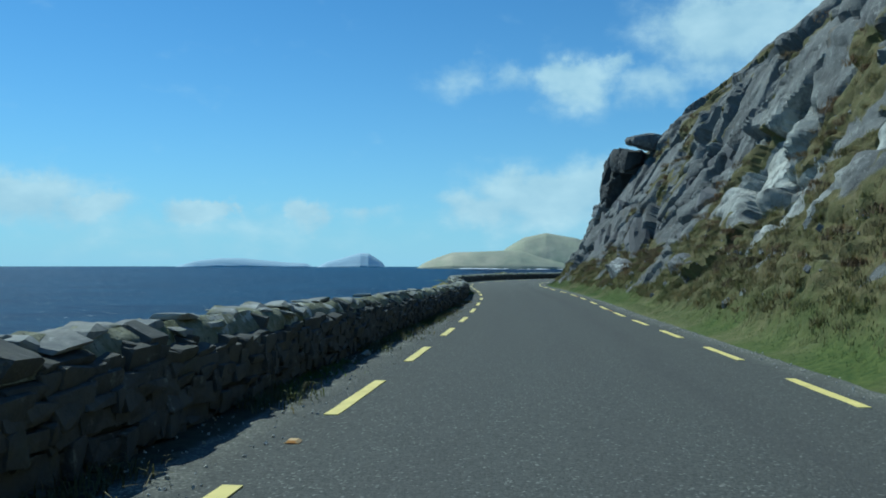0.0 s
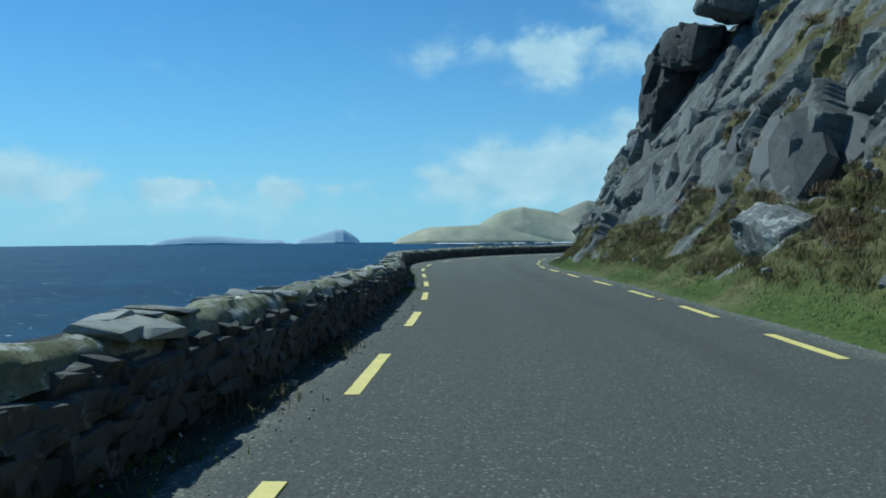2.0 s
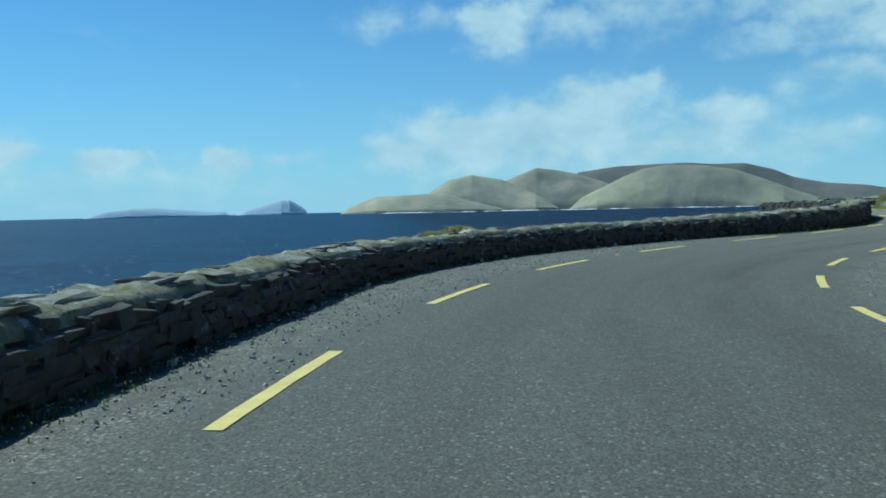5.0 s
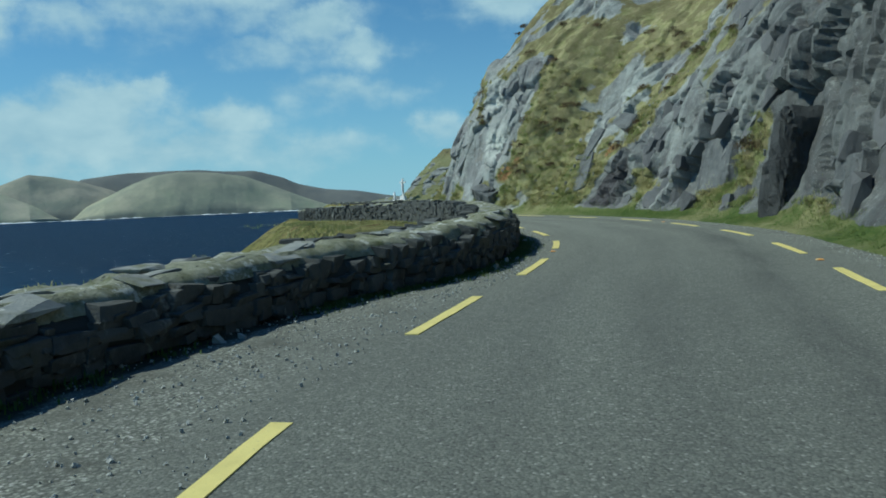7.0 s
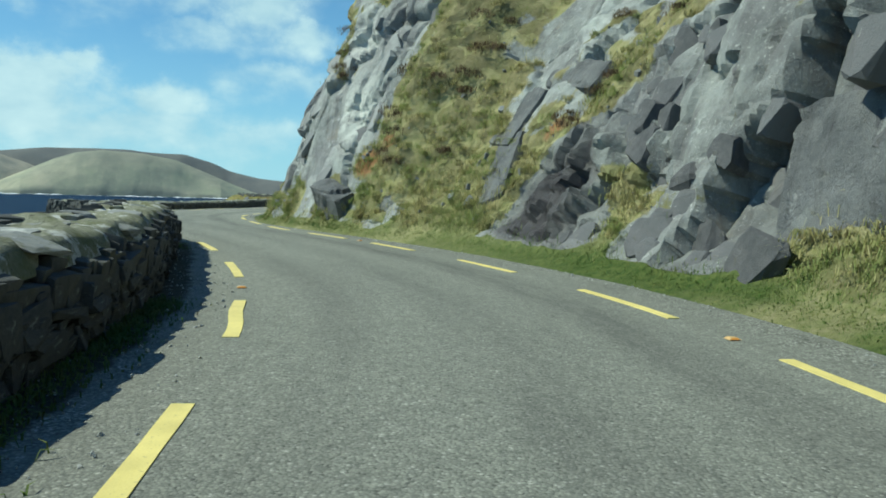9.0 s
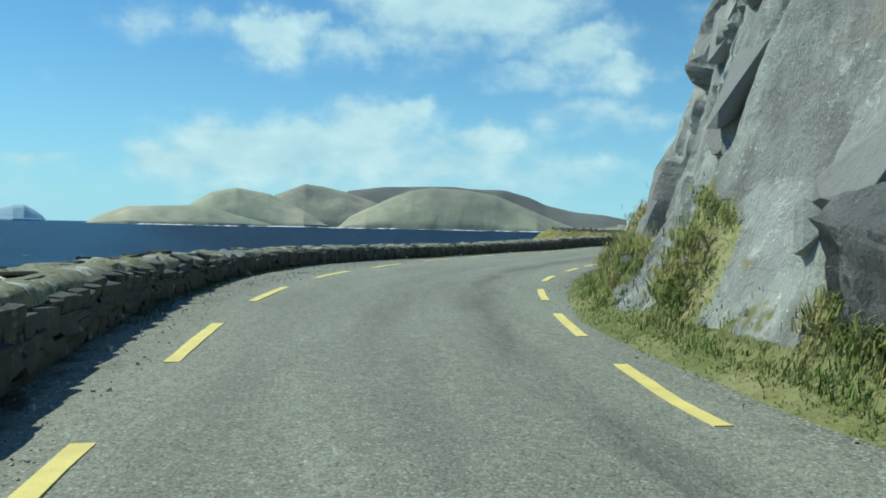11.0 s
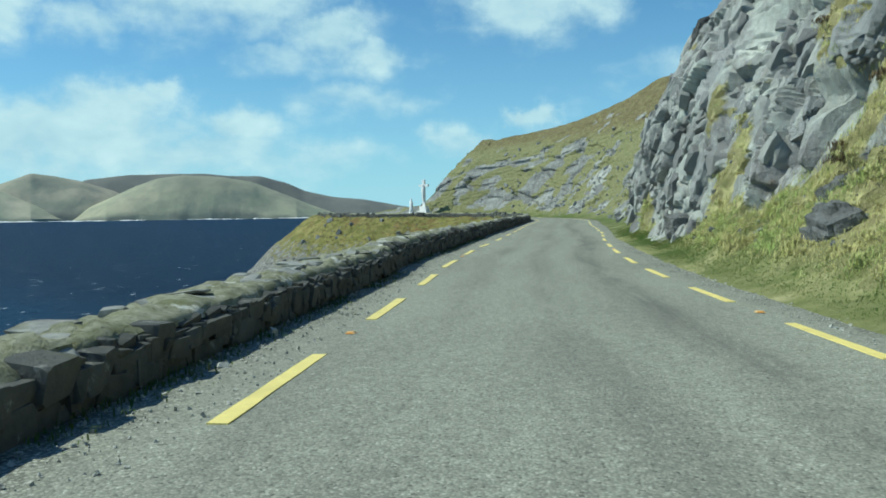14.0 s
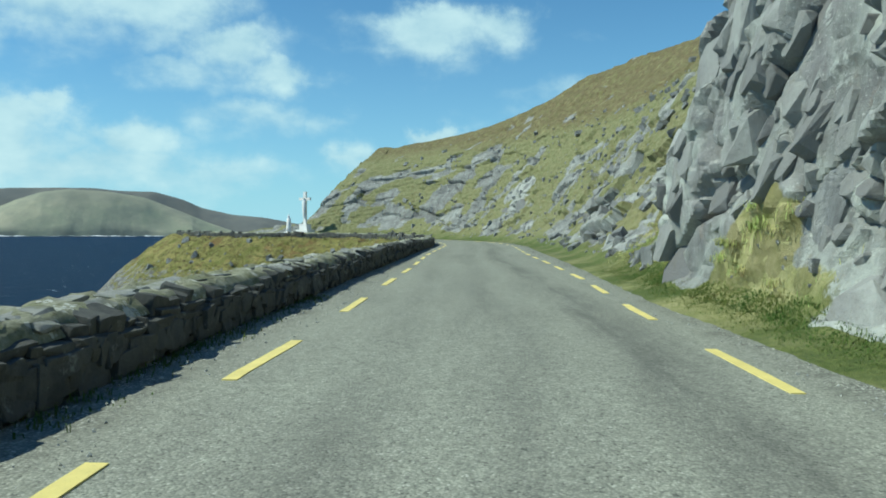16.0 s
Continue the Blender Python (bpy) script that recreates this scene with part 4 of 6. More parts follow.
def wall():
    w = wall_body(6, LENGTH - 6)
    rng = random.Random(31)
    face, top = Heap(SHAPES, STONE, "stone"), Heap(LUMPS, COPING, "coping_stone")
    count = {"stone": 0, "coping_stone": 0}

    def put(heap, s, o, z, size, lean=0.0, near=False):
        p = at(s, o, z)
        turn = heading(s)
        m = Matrix.Translation(Vector(p.tolist())) @ Matrix.Rotation(float(turn) + rng.uniform(-0.07, 0.07), 4, "Z") @ Euler(
            (rng.uniform(-0.12, 0.12), lean + rng.uniform(-0.08, 0.08), rng.uniform(-0.05, 0.05))).to_matrix().to_4x4()
        own = near and count[heap.name] < 295
        count[heap.name] += own
        heap.add(rng, m, size, w, own)

    fz, fo = [b for a, b in FACE], [a for a, b in FACE]

    def run(s0, s1, coarse, outer):
        for side in (0, 1) if outer else (0,):
            z = -0.06 if not side else -0.5
            while z < 1.1:
                hrow = rng.uniform(0.08, 0.24) * coarse
                s = s0 + rng.uniform(0, 0.4)
                while s < s1:
                    ln = (0.10 + 0.5 * rng.random() ** 1.7) * coarse
                    h = float(WALL_H(s + ln / 2))
                    zj = z + rng.uniform(-0.07, 0.07)
                    q = (zj + hrow / 2) / h
                    if q < (0.93 if side else 0.66 + 0.16 * rng.random()):
                        tall = hrow * rng.uniform(0.75, 1.7)
                        if not side:
                            o = float(WALL(s + ln / 2)) + float(np.interp(q, fz, fo)) - 0.145 + rng.uniform(-0.03, 0.02)
                            lean = float(np.interp(q, [0, 0.4, 0.66, 0.86, 1], [-0.06, -0.02, 0.15, 0.4, 0.6]))
                        else:
                            o, lean = float(WALL(s + ln / 2)) - float(THICK(s)) + 0.08 + rng.uniform(-0.06, 0.04), 0.0
                        put(face, s + ln / 2, o, zj + hrow / 2, (rng.uniform(0.26, 0.36), ln * rng.uniform(1.1, 1.35), tall), lean, 132 < s < 148)
                    s += ln
                z += hrow * 0.92
        s = s0
        while s < s1:
            h = float(WALL_H(s))
            k = float(THICK(s)) - 0.26
            for row in range(4):
                if rng.random() < (0.88 if not row else 0.84):
                    continue
                ln, wd, th = rng.uniform(0.18, 0.62) * max(coarse, 1.0), rng.uniform(0.2, 0.36), rng.uniform(0.05, 0.10)
                o = float(WALL(s)) - 0.10 - (k - 0.05) * row / 3 + rng.uniform(-0.06, 0.05)
                put(top, s + rng.uniform(-0.15, 0.15), o, h * (0.94 if not row else 0.985) - th * 0.35 + rng.uniform(-0.04, 0.03), (wd, ln, th * 0.8),
                    rng.uniform(0.1, 0.4) if not row else rng.uniform(-0.08, 0.08), 130 < s < 165 and row == 0)
            s += 0.26 * max(coarse, 1.0)

    run(8, 44, 0.85, False)
    run(44, 124, 0.78, False)
    run(124, 172, 0.85, True)
    run(172, 236, 0.85, False)
    run(236, 262, 1.2, False)
    run(262, LENGTH - 8, 1.7, True)
    face.rest("wall_stones", w)
    top.rest("wall_coping", w)


# ---- the cliff ----
# along the road: verge, then points of the slope as (out, up) from the road's edge
SLOPES = [
    (0, (0.7, 0.1), (2.6, 2.1), (4.9, 6.0), (6.9, 10.9), (15, 13.5)),
    (60, (0.7, 0.1), (2.6, 2.0), (4.9, 6.0), (7.6, 11.7), (15, 17.4)),
    (75, (0.7, 0.1), (2.5, 1.8), (5.0, 5.7), (8.2, 11.8), (15, 17.8)),
    (86, (0.6, 0.1), (1.7, 1.1), (4.8, 6.0), (8.0, 11.6), (14, 16.4)),
    (92, (0.5, 0.1), (1.5, 0.8), (4.0, 5.0), (6.7, 10.0), (13, 13.5)),
    (98, (0.6, 0.1), (1.7, 0.8), (4.6, 4.8), (8.6, 9.8), (15, 13)),
    (110, (0.8, 0.1), (2.0, 1.0), (4.4, 7.0), (7.0, 12.0), (15, 14)),
    (126, (0.7, 0.1), (1.5, 0.8), (2.8, 6.0), (5.2, 11.5), (14, 15)),
    (137, (0.7, 0.1), (1.6, 0.9), (2.7, 6.0), (5.8, 11.0), (15, 16)),
    (148, (0.6, 0.1), (1.7, 1.1), (3.4, 5.6), (7.2, 10.5), (16, 16)),
    (152, (0.5, 0.1), (1.8, 1.4), (4.4, 5.2), (8.4, 10.0), (16, 16)),
    (156, (0.5, 0.1), (1.7, 1.4), (4.0, 5.2), (7.2, 9.6), (16, 16)),
    (158, (0.3, 0.1), (0.8, 0.8), (2.1, 5.0), (4.2, 9.1), (12, 16)),
    (165, (0.3, 0.1), (0.6, 0.7), (1.75, 4.8), (3.5, 8.8), (10, 16)),
    (170, (0.4, 0.1), (0.9, 0.8), (2.2, 4.6), (4.6, 8.6), (12, 14.5)),
    (176, (0.6, 0.1), (1.9, 1.0), (4.6, 4.5), (8.0, 8.5), (16, 12)),
    (185, (0.8, 0.1), (3.0, 1.5), (6.0, 5.0), (9.0, 9.0), (16, 12)),
    (205, (0.8, 0.1), (3.2, 1.9), (5.2, 5.5), (7.6, 10.0), (15, 13)),
    (213, (0.8, 0.1), (2.4, 1.3), (3.6, 5.6), (6.4, 11.0), (14, 14)),
    (218, (0.9, 0.08), (1.4, 0.4), (2.0, 5.0), (4.4, 10.5), (12, 15)),
    (231, (0.9, 0.08), (1.4, 0.4), (1.8, 5.0), (4.0, 10.5), (12, 15)),
    (236, (1.0, 0.1), (2.6, 1.2), (6.0, 6.5), (11, 13.5), (24, 26)),
    (250, (1.2, 0.1), (3.5, 2.0), (7.6, 7.6), (13, 14.2), (26, 25.5)),
    (285, (1.2, 0.1), (4.0, 2.5), (8.0, 8.2), (13, 13.9), (25, 24)),
    (306, (1.2, 0.1), (4.0, 2.7), (8.0, 8.7), (12, 14.0), (22, 22.5)),
    (318, (1.2, 0.1), (4.0, 3.0), (7.6, 8.2), (11.5, 12.3), (22, 17.5)),
    (325, (1.2, 0.1), (4.0, 3.0), (7.6, 7.6), (12.5, 11.0), (24, 15.5)),
    (331, (1.0, 0.1), (3.4, 2.4), (9.5, 7.0), (18, 11.6), (28, 16)),
    (337, (1.0, 0.1), (3.0, 0.6), (6.0, 1.4), (10, 1.8), (18, 2.0)),
    (400, (1.0, 0.0), (3.0, 0.3), (6.0, 0.4), (10, 0.4), (18, 0.3)),
]
# share of turf over the bank, over the face, over the crown
TURFED = [(0, 0.74, 0.30, 0.4), (60, 0.80, 0.32, 0.40), (76, 0.76, 0.34, 0.42), (84, 0.55, 0.10, 0.35), (100, 0.5, 0.12, 0.3), (124, 0.40, 0.0, 0.22), (128, 0.24, -0.15, 0.2), (137, 0.34, -0.10, 0.2), (143, 0.56, 0.14, 0.35), (148, 0.6, 0.22, 0.5), (151.5, 0.7, 0.45, 0.70),
          (153, 0.85, 0.74, 0.80), (158.0, 0.85, 0.72, 0.75), (160.2, 0.5, 0.12, 0.3), (166, 0.5, 0.15, 0.5), (185, 0.9, 0.4, 0.5), (206, 0.98, 0.42, 0.4),
          (213, 0.75, 0.14, 0.12), (216, 0.5, 0.0, 0.1), (231, 0.5, 0.0, 0.10), (236, 0.64, 0.6, 0.85), (290, 0.58, 0.6, 0.95), (312, 0.40, 0.40, 0.92), (400, 0.8, 0.7, 0.8)]


def cliff():
    s = np.r_[np.arange(4, 26, 0.8), np.arange(26, 56, 0.18), np.arange(56, 120, 0.12), np.arange(120, 176, 0.11), np.arange(176, 205, 0.13), np.arange(205, 238, 0.09), np.arange(238, 336, 0.24), np.arange(336, 340, 0.3), np.arange(340, LENGTH - 4, 0.8)]
    nv = 190
    v = np.linspace(0, 1, nv) ** 1.15
    keys = np.array([k[0] for k in SLOPES], float)
    pts = np.array([[(-0.25, -0.12)] + list(k[1:]) + [(k[5][0] + 7, -1.0 + 0.55 * k[5][1])] for k in SLOPES], float)   # (k, 7, 2)
    prof = np.stack([np.stack([np.interp(s, keys, pts[:, j, c]) for c in (0, 1)], -1) for j in range(7)], 1)  # (n, 7, 2)
    knots = np.array([0, 0.05, 0.18, 0.48, 0.76, 0.93, 1.0])
    D = np.stack([np.interp(v, knots, prof[i, :, 0]) for i in range(len(s))])
    Z = np.stack([np.interp(v, knots, prof[i, :, 1]) for i in range(len(s))])
    ker = np.array([1, 2, 3, 2, 1]) / 9
    for _ in range(5):
        D[:, 2:-2] = sum(k * D[:, i:nv - 4 + i] for i, k in enumerate(ker))
        Z[:, 2:-2] = sum(k * Z[:, i:nv - 4 + i] for i, k in enumerate(ker))
    S = np.repeat(s[:, None], nv, 1)
    # joints: leaning slabs at first, upright columns round the bend, shattered blocks on the last crag
    stretch = [0, 104, 124, 150, 172, 205, 213, 234, 262]

    def by(*values):
        return np.repeat(np.interp(s, stretch, values)[:, None], nv, 1).ravel()

    def along(*values):
        step = np.gradient(s) / np.interp(s, stretch, values)
        return np.repeat(np.cumsum(step)[:, None], nv, 1).ravel()

    dv, zv = D.ravel(), Z.ravel()
    lean = by(0.60, 0.60, 0.12, 0.15, 0.35, 0.6, 0.70, 0.60, 0.4)
    dip = np.repeat(np.cumsum(np.gradient(s) * np.interp(s, stretch, (0.42, 0.42, 0.05, 0.12, 0.3, 0.3, 0.25, 0.2, 0.4)))[:, None], nv, 1).ravel()
    ax = along(4.2, 4.2, 2.7, 2.3, 2.6, 4.0, 4.4, 4.4, 6.0), along(1.5, 1.5, 1.3, 1.1, 1.2, 1.6, 1.6, 1.6, 2.4), along(0.6, 0.6, 0.45, 0.42, 0.5, 0.7, 0.7, 0.7, 1.2)
    wide = by(4.2, 4.2, 2.7, 2.3, 2.6, 4.0, 4.4, 4.4, 6.0), by(1.5, 1.5, 1.3, 1.1, 1.2, 1.6, 1.6, 1.6, 2.4), by(0.6, 0.6, 0.45, 0.42, 0.5, 0.7, 0.7, 0.7, 1.2)
    tall = by(5.0, 5.0, 6.0, 5.0, 4.5, 4.5, 3.4, 3.6, 5.0), by(2.0, 2.0, 3.4, 2.8, 2.0, 1.5, 1.05, 1.15, 2.2), by(0.8, 0.8, 1.2, 1.0, 0.9, 0.8, 0.46, 0.5, 1.2)
    w = np.stack([S.ravel() + 0.55 * zv, dv * 1.1, zv - dip], 1)
    q1, q2, q3 = [np.stack([ax[i] + lean * zv / wide[i], dv * 1.1 / dd, (zv - dip) / tall[i]], 1) for i, dd in enumerate((3.0, 1.2, 0.6))]
    b1, j1, t1 = blocks(q1 + 0.30 * (fbm(q1 * 1.7, 2, 5) - 0.5)[:, None], 100)
    b2, j2, t2 = blocks(q2 + 0.35 * (fbm(q2 * 1.3, 2, 6) - 0.5)[:, None], 200)
    b3, j3, _ = blocks(q3, 300)
    big = fbm(np.stack([S.ravel() / 9, D.ravel() / 9, Z.ravel() / 9], 1), 3, 55) - 0.5
    # turf where the table says so, broken up by patches
    tk = np.array(TURFED, float)
    zones = np.stack([np.interp(s, tk[:, 0], tk[:, c]) for c in (1, 2, 3)], 1)
    share = np.stack([np.interp(v, [0, 0.045, 0.10, 0.2, 0.30, 0.52, 0.74, 0.9], [1.2, 1.1, 1.0 * 0 + z[0], z[0], z[1], z[1], z[2], z[2] + 0.1]) for z in zones])
    share[:, v < 0.07] = np.maximum(share[:, v < 0.07], 1.35)
    patch = fbm(np.stack([(S + 0.5 * Z).ravel() / 2.6, D.ravel() / 2.6, (Z - 0.5 * S).ravel() / 4.5], 1), 4, 77)
    patch = (patch - 0.5) * 2.1 + 0.5
    ledge = np.clip(b2, -1, 1) * 0.10
    grass = np.clip((share.ravel() - patch + ledge) * 3.2 + 0.5, 0, 1)
    sv, dz = S.ravel(), Z.ravel()

    def blob(s0, ds, z0, h):
        return np.exp(-((sv - s0) / ds) ** 2 - ((dz - z0) / h) ** 2)

    pale = np.clip(1.1 * blob(161.3, 1.2, 4.0, 1.2) + 0.8 * blob(163, 1.2, 7.0, 1.3) + 0.85 * blob(53.8, 2.2, 5.8, 2.2) + 0.8 * blob(48.6, 1.4, 3.4, 1.8)
                   + 0.6 * blob(43, 1.0, 4, 3) + 0.45 * blob(68.2, 1.4, 1.2, 0.7) + 0.5 * blob(297, 4, 6, 2) + 1.3 * blob(215.2, 0.5, 6.5, 0.45) + 1.2 * blob(214.0, 0.8, 4.8, 0.4) + 0.9 * blob(209, 1.2, 6.9, 0.5) + 0.5 * blob(232.5, 1.2, 6.5, 0.9), 0, 1)
    rust = np.clip(1.0 * blob(159.7, 0.7, 2.3, 0.5) + 0.6 * blob(158.6, 0.6, 3.0, 0.35) + 0.8 * blob(152.9, 0.4, 3.1, 0.4), 0, 1)
    wet = np.clip(1.5 * blob(151.2, 1.3, 0.9, 2.0), 0, 1) + np.clip(0.55 * blob(227.5, 0.9, 7, 3), 0, 1)
    wet = wet * np.clip((dz - 0.2) / 0.3, 0, 1)
    grass = np.where(pale + wet > 0.35, grass * 0.1, np.maximum(grass, np.clip(rust * 2, 0, 1)))
    grass = np.maximum(grass, np.clip(1.6 * blob(157.5, 0.9, 3.2, 1.7) + 1.5 * blob(153.6, 0.7, 0.6, 0.5) + 1.4 * blob(156, 1.2, 1.6, 0.9), 0, 1))
    hollow = 1.5 * blob(62.5, 2.2, 5.0, 1.8) + 0.9 * blob(66.5, 1.2, 6.8, 1.2) + 0.5 * blob(142.0, 0.6, 0.7, 0.5) + 0.5 * blob(139.4, 1.2, 2.4, 1.5) + 0.6 * blob(143.2, 0.7, 1.5, 0.3) + 1.5 * blob(214.8, 0.9, 7.6, 0.6) + 1.3 * blob(209.6, 0.9, 4.35, 0.45) + 0.7 * blob(206.2, 0.4, 2.8, 0.35) + 0.8 * blob(221.5, 0.35, 6.0, 0.5)
    rockier = np.clip(hollow * 2, 0, 1)
    grass = grass * (1 - rockier)
    rock = 1 - grass
    steep = np.clip(Z.ravel() / 1.5, 0, 1)
    amp = np.interp(s, [0, 125, 130, 147, 149, 153, 158, 170, 178, 205, 213, 232, 240, 250], [1, 1, 0.85, 0.8, 0.55, 0.55, 0.55, 0.55, 0.9, 0.8, 0.52, 0.52, 0.8, 0.85])
    amp = np.repeat(amp[:, None], nv, 1).ravel()
    # whole slabs stay smooth, others are shattered
    whole = by(0.45, 0.45, 0.55, 0.5, 0.4, 0.3, 0.2, 0.5, 0.4) + 0.45 * np.exp(-((sv - 229) / 2.2) ** 2) * (dz > 1)
    bust = np.where(t1 < whole, 0.34, 1.0) * by(0.6, 0.6, 0.9, 1.0, 0.7, 0.7, 0.75, 0.6, 0.7) * np.clip((fbm(w / 3.3, 3, 63) - 0.30) * 5, 0.45, 1.2)
    slab = by(0.66, 0.66, 1.05, 0.75, 0.7, 0.7, 0.8, 0.7, 0.6)
    deep_or_dim = by(1, 1, 1, 1, 1, 1.3, 2.0, 2.0, 1)
    pit = np.where(t2 < by(0.10, 0.10, 0.06, 0.04, 0.05, 0.08, 0.17, 0.15, 0.08), 1.0, 0.0) * np.clip(j2 * 8, 0, 1) * np.where(t1 < whole, 0.3, 1.0)
    tide = np.interp(S.ravel(), [60, 78, 100, 112], [1.3, 0.6, 0.6, 1.3])
    cushion = mounds(np.stack([S.ravel() / 0.62, D.ravel() / 0.62, Z.ravel() / 0.5], 1), 95) * np.clip(dz / 0.5, 0, 1)
    grain = fbm(np.stack([w[:, 0] / 0.55, w[:, 1] / 0.7, w[:, 2] / 1.6], 1), 4, 71, 0.6) - 0.5
    out = np.clip(dz / 0.5, 0, 1) * wet * (0.55 * grain + 0.22 * b3 + 0.2 * b2) + steep * amp * (tide * big - hollow + rock * (slab * b1 + 0.14 * grain - 0.55 * pit + bust * (0.40 * b2 + 0.16 * b3)
          - deep_or_dim * 0.42 * np.exp(-(j1 / 0.05) ** 2) - bust * (deep_or_dim * 0.32 * np.exp(-(j2 / 0.07) ** 2) + 0.10 * np.exp(-(j3 / 0.09) ** 2)))
          + grass * (0.32 * b1 + 0.10 * b2 + 0.30 * (cushion - 0.5) + 0.20 * (fbm(np.stack([S.ravel(), D.ravel(), Z.ravel()], 1) / 0.4, 3, 91) - 0.45)))
    out += (1 - steep) * 0.10 * (fbm(w / 0.5, 3, 92) - 0.4)
    o2 = np.pad(out.reshape(D.shape), 1, mode="edge")
    o2 = (o2[:-2] + 2 * o2[1:-1] + o2[2:]) / 4
    worn_or_lit = by(0.3, 0.3, 0.3, 0.25, 0.4, 0.3, 0.12, 0.12, 0.2)          # worn edges
    out = out + worn_or_lit * (((o2[:, :-2] + 2 * o2[:, 1:-1] + o2[:, 2:]) / 4).ravel() - out)
    dD, dZ = np.gradient(D, axis=1), np.gradient(Z, axis=1)
    ln = np.hypot(dD, dZ) + 1e-6
    nD, nZ = (-dZ / ln).ravel(), (dD / ln).ravel()
    keep = np.clip(v / 0.05, 0, 1)
    keep = np.repeat(keep[None], len(s), 0).ravel()
    off = EDGE(S).ravel() + D.ravel() + nD * out * keep
    up = Z.ravel() + nZ * out * keep * 0.8
    off = np.maximum(off, EDGE(S).ravel() - 0.3)
    P = at(S.ravel(), off, up)

    lush = np.clip(1.2 - Z.ravel() / 0.9, 0, 1) * np.clip(patch * 1.6, 0.3, 1) * np.interp(sv, [148, 156, 205, 214], [1.0, 0.6, 0.6, 0.9])
    me = mesh_of("cliff", P, grid_faces(len(s), nv)[:, ::-1], HILL, True, {"grass": grass, "brown": np.clip(np.maximum(np.where(sv > 240, np.interp(dz, [2, 5, 7, 9, 11.5, 13, 15], [0.4, 0.7, 0.5, 0.2, 0.25, 0.8, 1.0]), np.interp(np.repeat(v[None], len(s), 0).ravel(), [0.2, 0.4, 0.74, 0.86], [0.1, 0.5, 0.6, 1.0])), np.interp(sv, [100, 120], [0.5, 0.0]) * np.clip(dz / 0.6, 0, 1)) * np.interp(sv, [0, 100, 125, 150, 176, 190, 236, 250], [0.9, 0.9, 0.7, 0.5, 0.5, 0.4, 0.5, 1.0]), 0, 1), "tint": np.clip(0.55 * t1 + 0.45 * t2, 0, 1), "cushion": cushion, "rust": rust, "dull": np.interp(sv, [98, 116], [1, 0]), "light": np.interp(sv, [142, 152, 185, 205, 234, 262, 340], [0.0, 0.7, 0.75, 1.0, 1.0, 0.15, 0.15]), "slate": np.interp(sv, [0, 100, 122, 140, 147, 152, 160, 185], [0.8, 0.8, 0.95, 0.85, 0.35, 0.15, 0.0, 0.0]), "pale": pale, "wet": wet, "moor": np.interp(sv, [236, 256], [0, 1.0]) * np.interp(dz, [12, 14], [1, 0.3]), "lush": lush})
    me.set_sharp_from_angle(angle=radians(24))
    ob = tagged(new("cliff", me), "tall broken grey rock cliff with turf and heather ledges", "cliff", kind="structure")
    TURF_POINTS["all"], TURF_POINTS["alls"], TURF_POINTS["allz"] = P, sv, dz
    TURF_POINTS["allg"] = grass
    grade = np.clip(np.gradient(up.reshape(D.shape), axis=1) / np.maximum(np.gradient(off.reshape(D.shape), axis=1), 0.02), 0, 2.2).ravel()
    k = np.clip(np.searchsorted(ST, sv), 0, len(SIDE) - 1)
    TURF_POINTS["rise"] = (SIDE[k] * grade[:, None])[(grass > 0.6) & (dz > 0.02) & (sv > 30)]
    TURF_POINTS["p"] = P[(grass > 0.6) & (dz > 0.02) & (sv > 30)]
    TURF_POINTS["s"] = sv[(grass > 0.6) & (dz > 0.02) & (sv > 30)]
    TURF_POINTS["z"] = dz[(grass > 0.6) & (dz > 0.02) & (sv > 30)]
    return ob


sea()
islands()
foam_line()
ground()
_road = road()
LEFT_DASHES = [5.5, 10.8, 16, 21.2, 26.5, 31.8, 36.8, 42.3, 47.6, 53.0, 58.2, 64.0, 69.8, 75.3, 81.0, 86.9, 92.6, 100.0, 106.0, 111.2, 116.8, 122.2, 127.1, 132.15, 137.35, 142.3,
               147.7, 153.1, 158.5, 163.6, 168.8, 173.7, 178.2, 183.5, 188.8, 194.0, 199.2, 204.3, 209.1, 214.4, 219.6, 225.6] + [231.6 + 5.3 * i for i in range(24)]
RIGHT_DASHES = [9, 14, 19, 24, 28.5, 33.0, 37.8, 42.5, 47.0, 51.4, 55.8, 60.3, 65.2, 70.1, 75.0, 80.0, 84.5, 89.0, 94.0, 99.0, 104, 109, 114, 119, 121.5, 125.1, 129.7, 134.3, 138.9, 143.4,
                148.1, 152.9, 157.0, 161.2, 165.5, 170, 175, 180, 184.0, 188.3, 192.0, 196.5, 201.3, 206.0, 210.4, 215.2, 219.3, 224.6] + [229.5 + 4.8 * i for i in range(26)]
dashes(_road, LEFT, LEFT_DASHES, 2.6, 0.15)
dashes(_road, RIGHT, RIGHT_DASHES, 2.4, 0.14)
_cliff = cliff()
wall()


# ---- things on and by the road ----
ORANGE = plain_mat("amber_reflector", (0.75, 0.33, 0.07), 0.35, 0.5)
PALE = plain_mat("pale_plastic", (0.60, 0.40, 0.17), 0.5, 0.4)


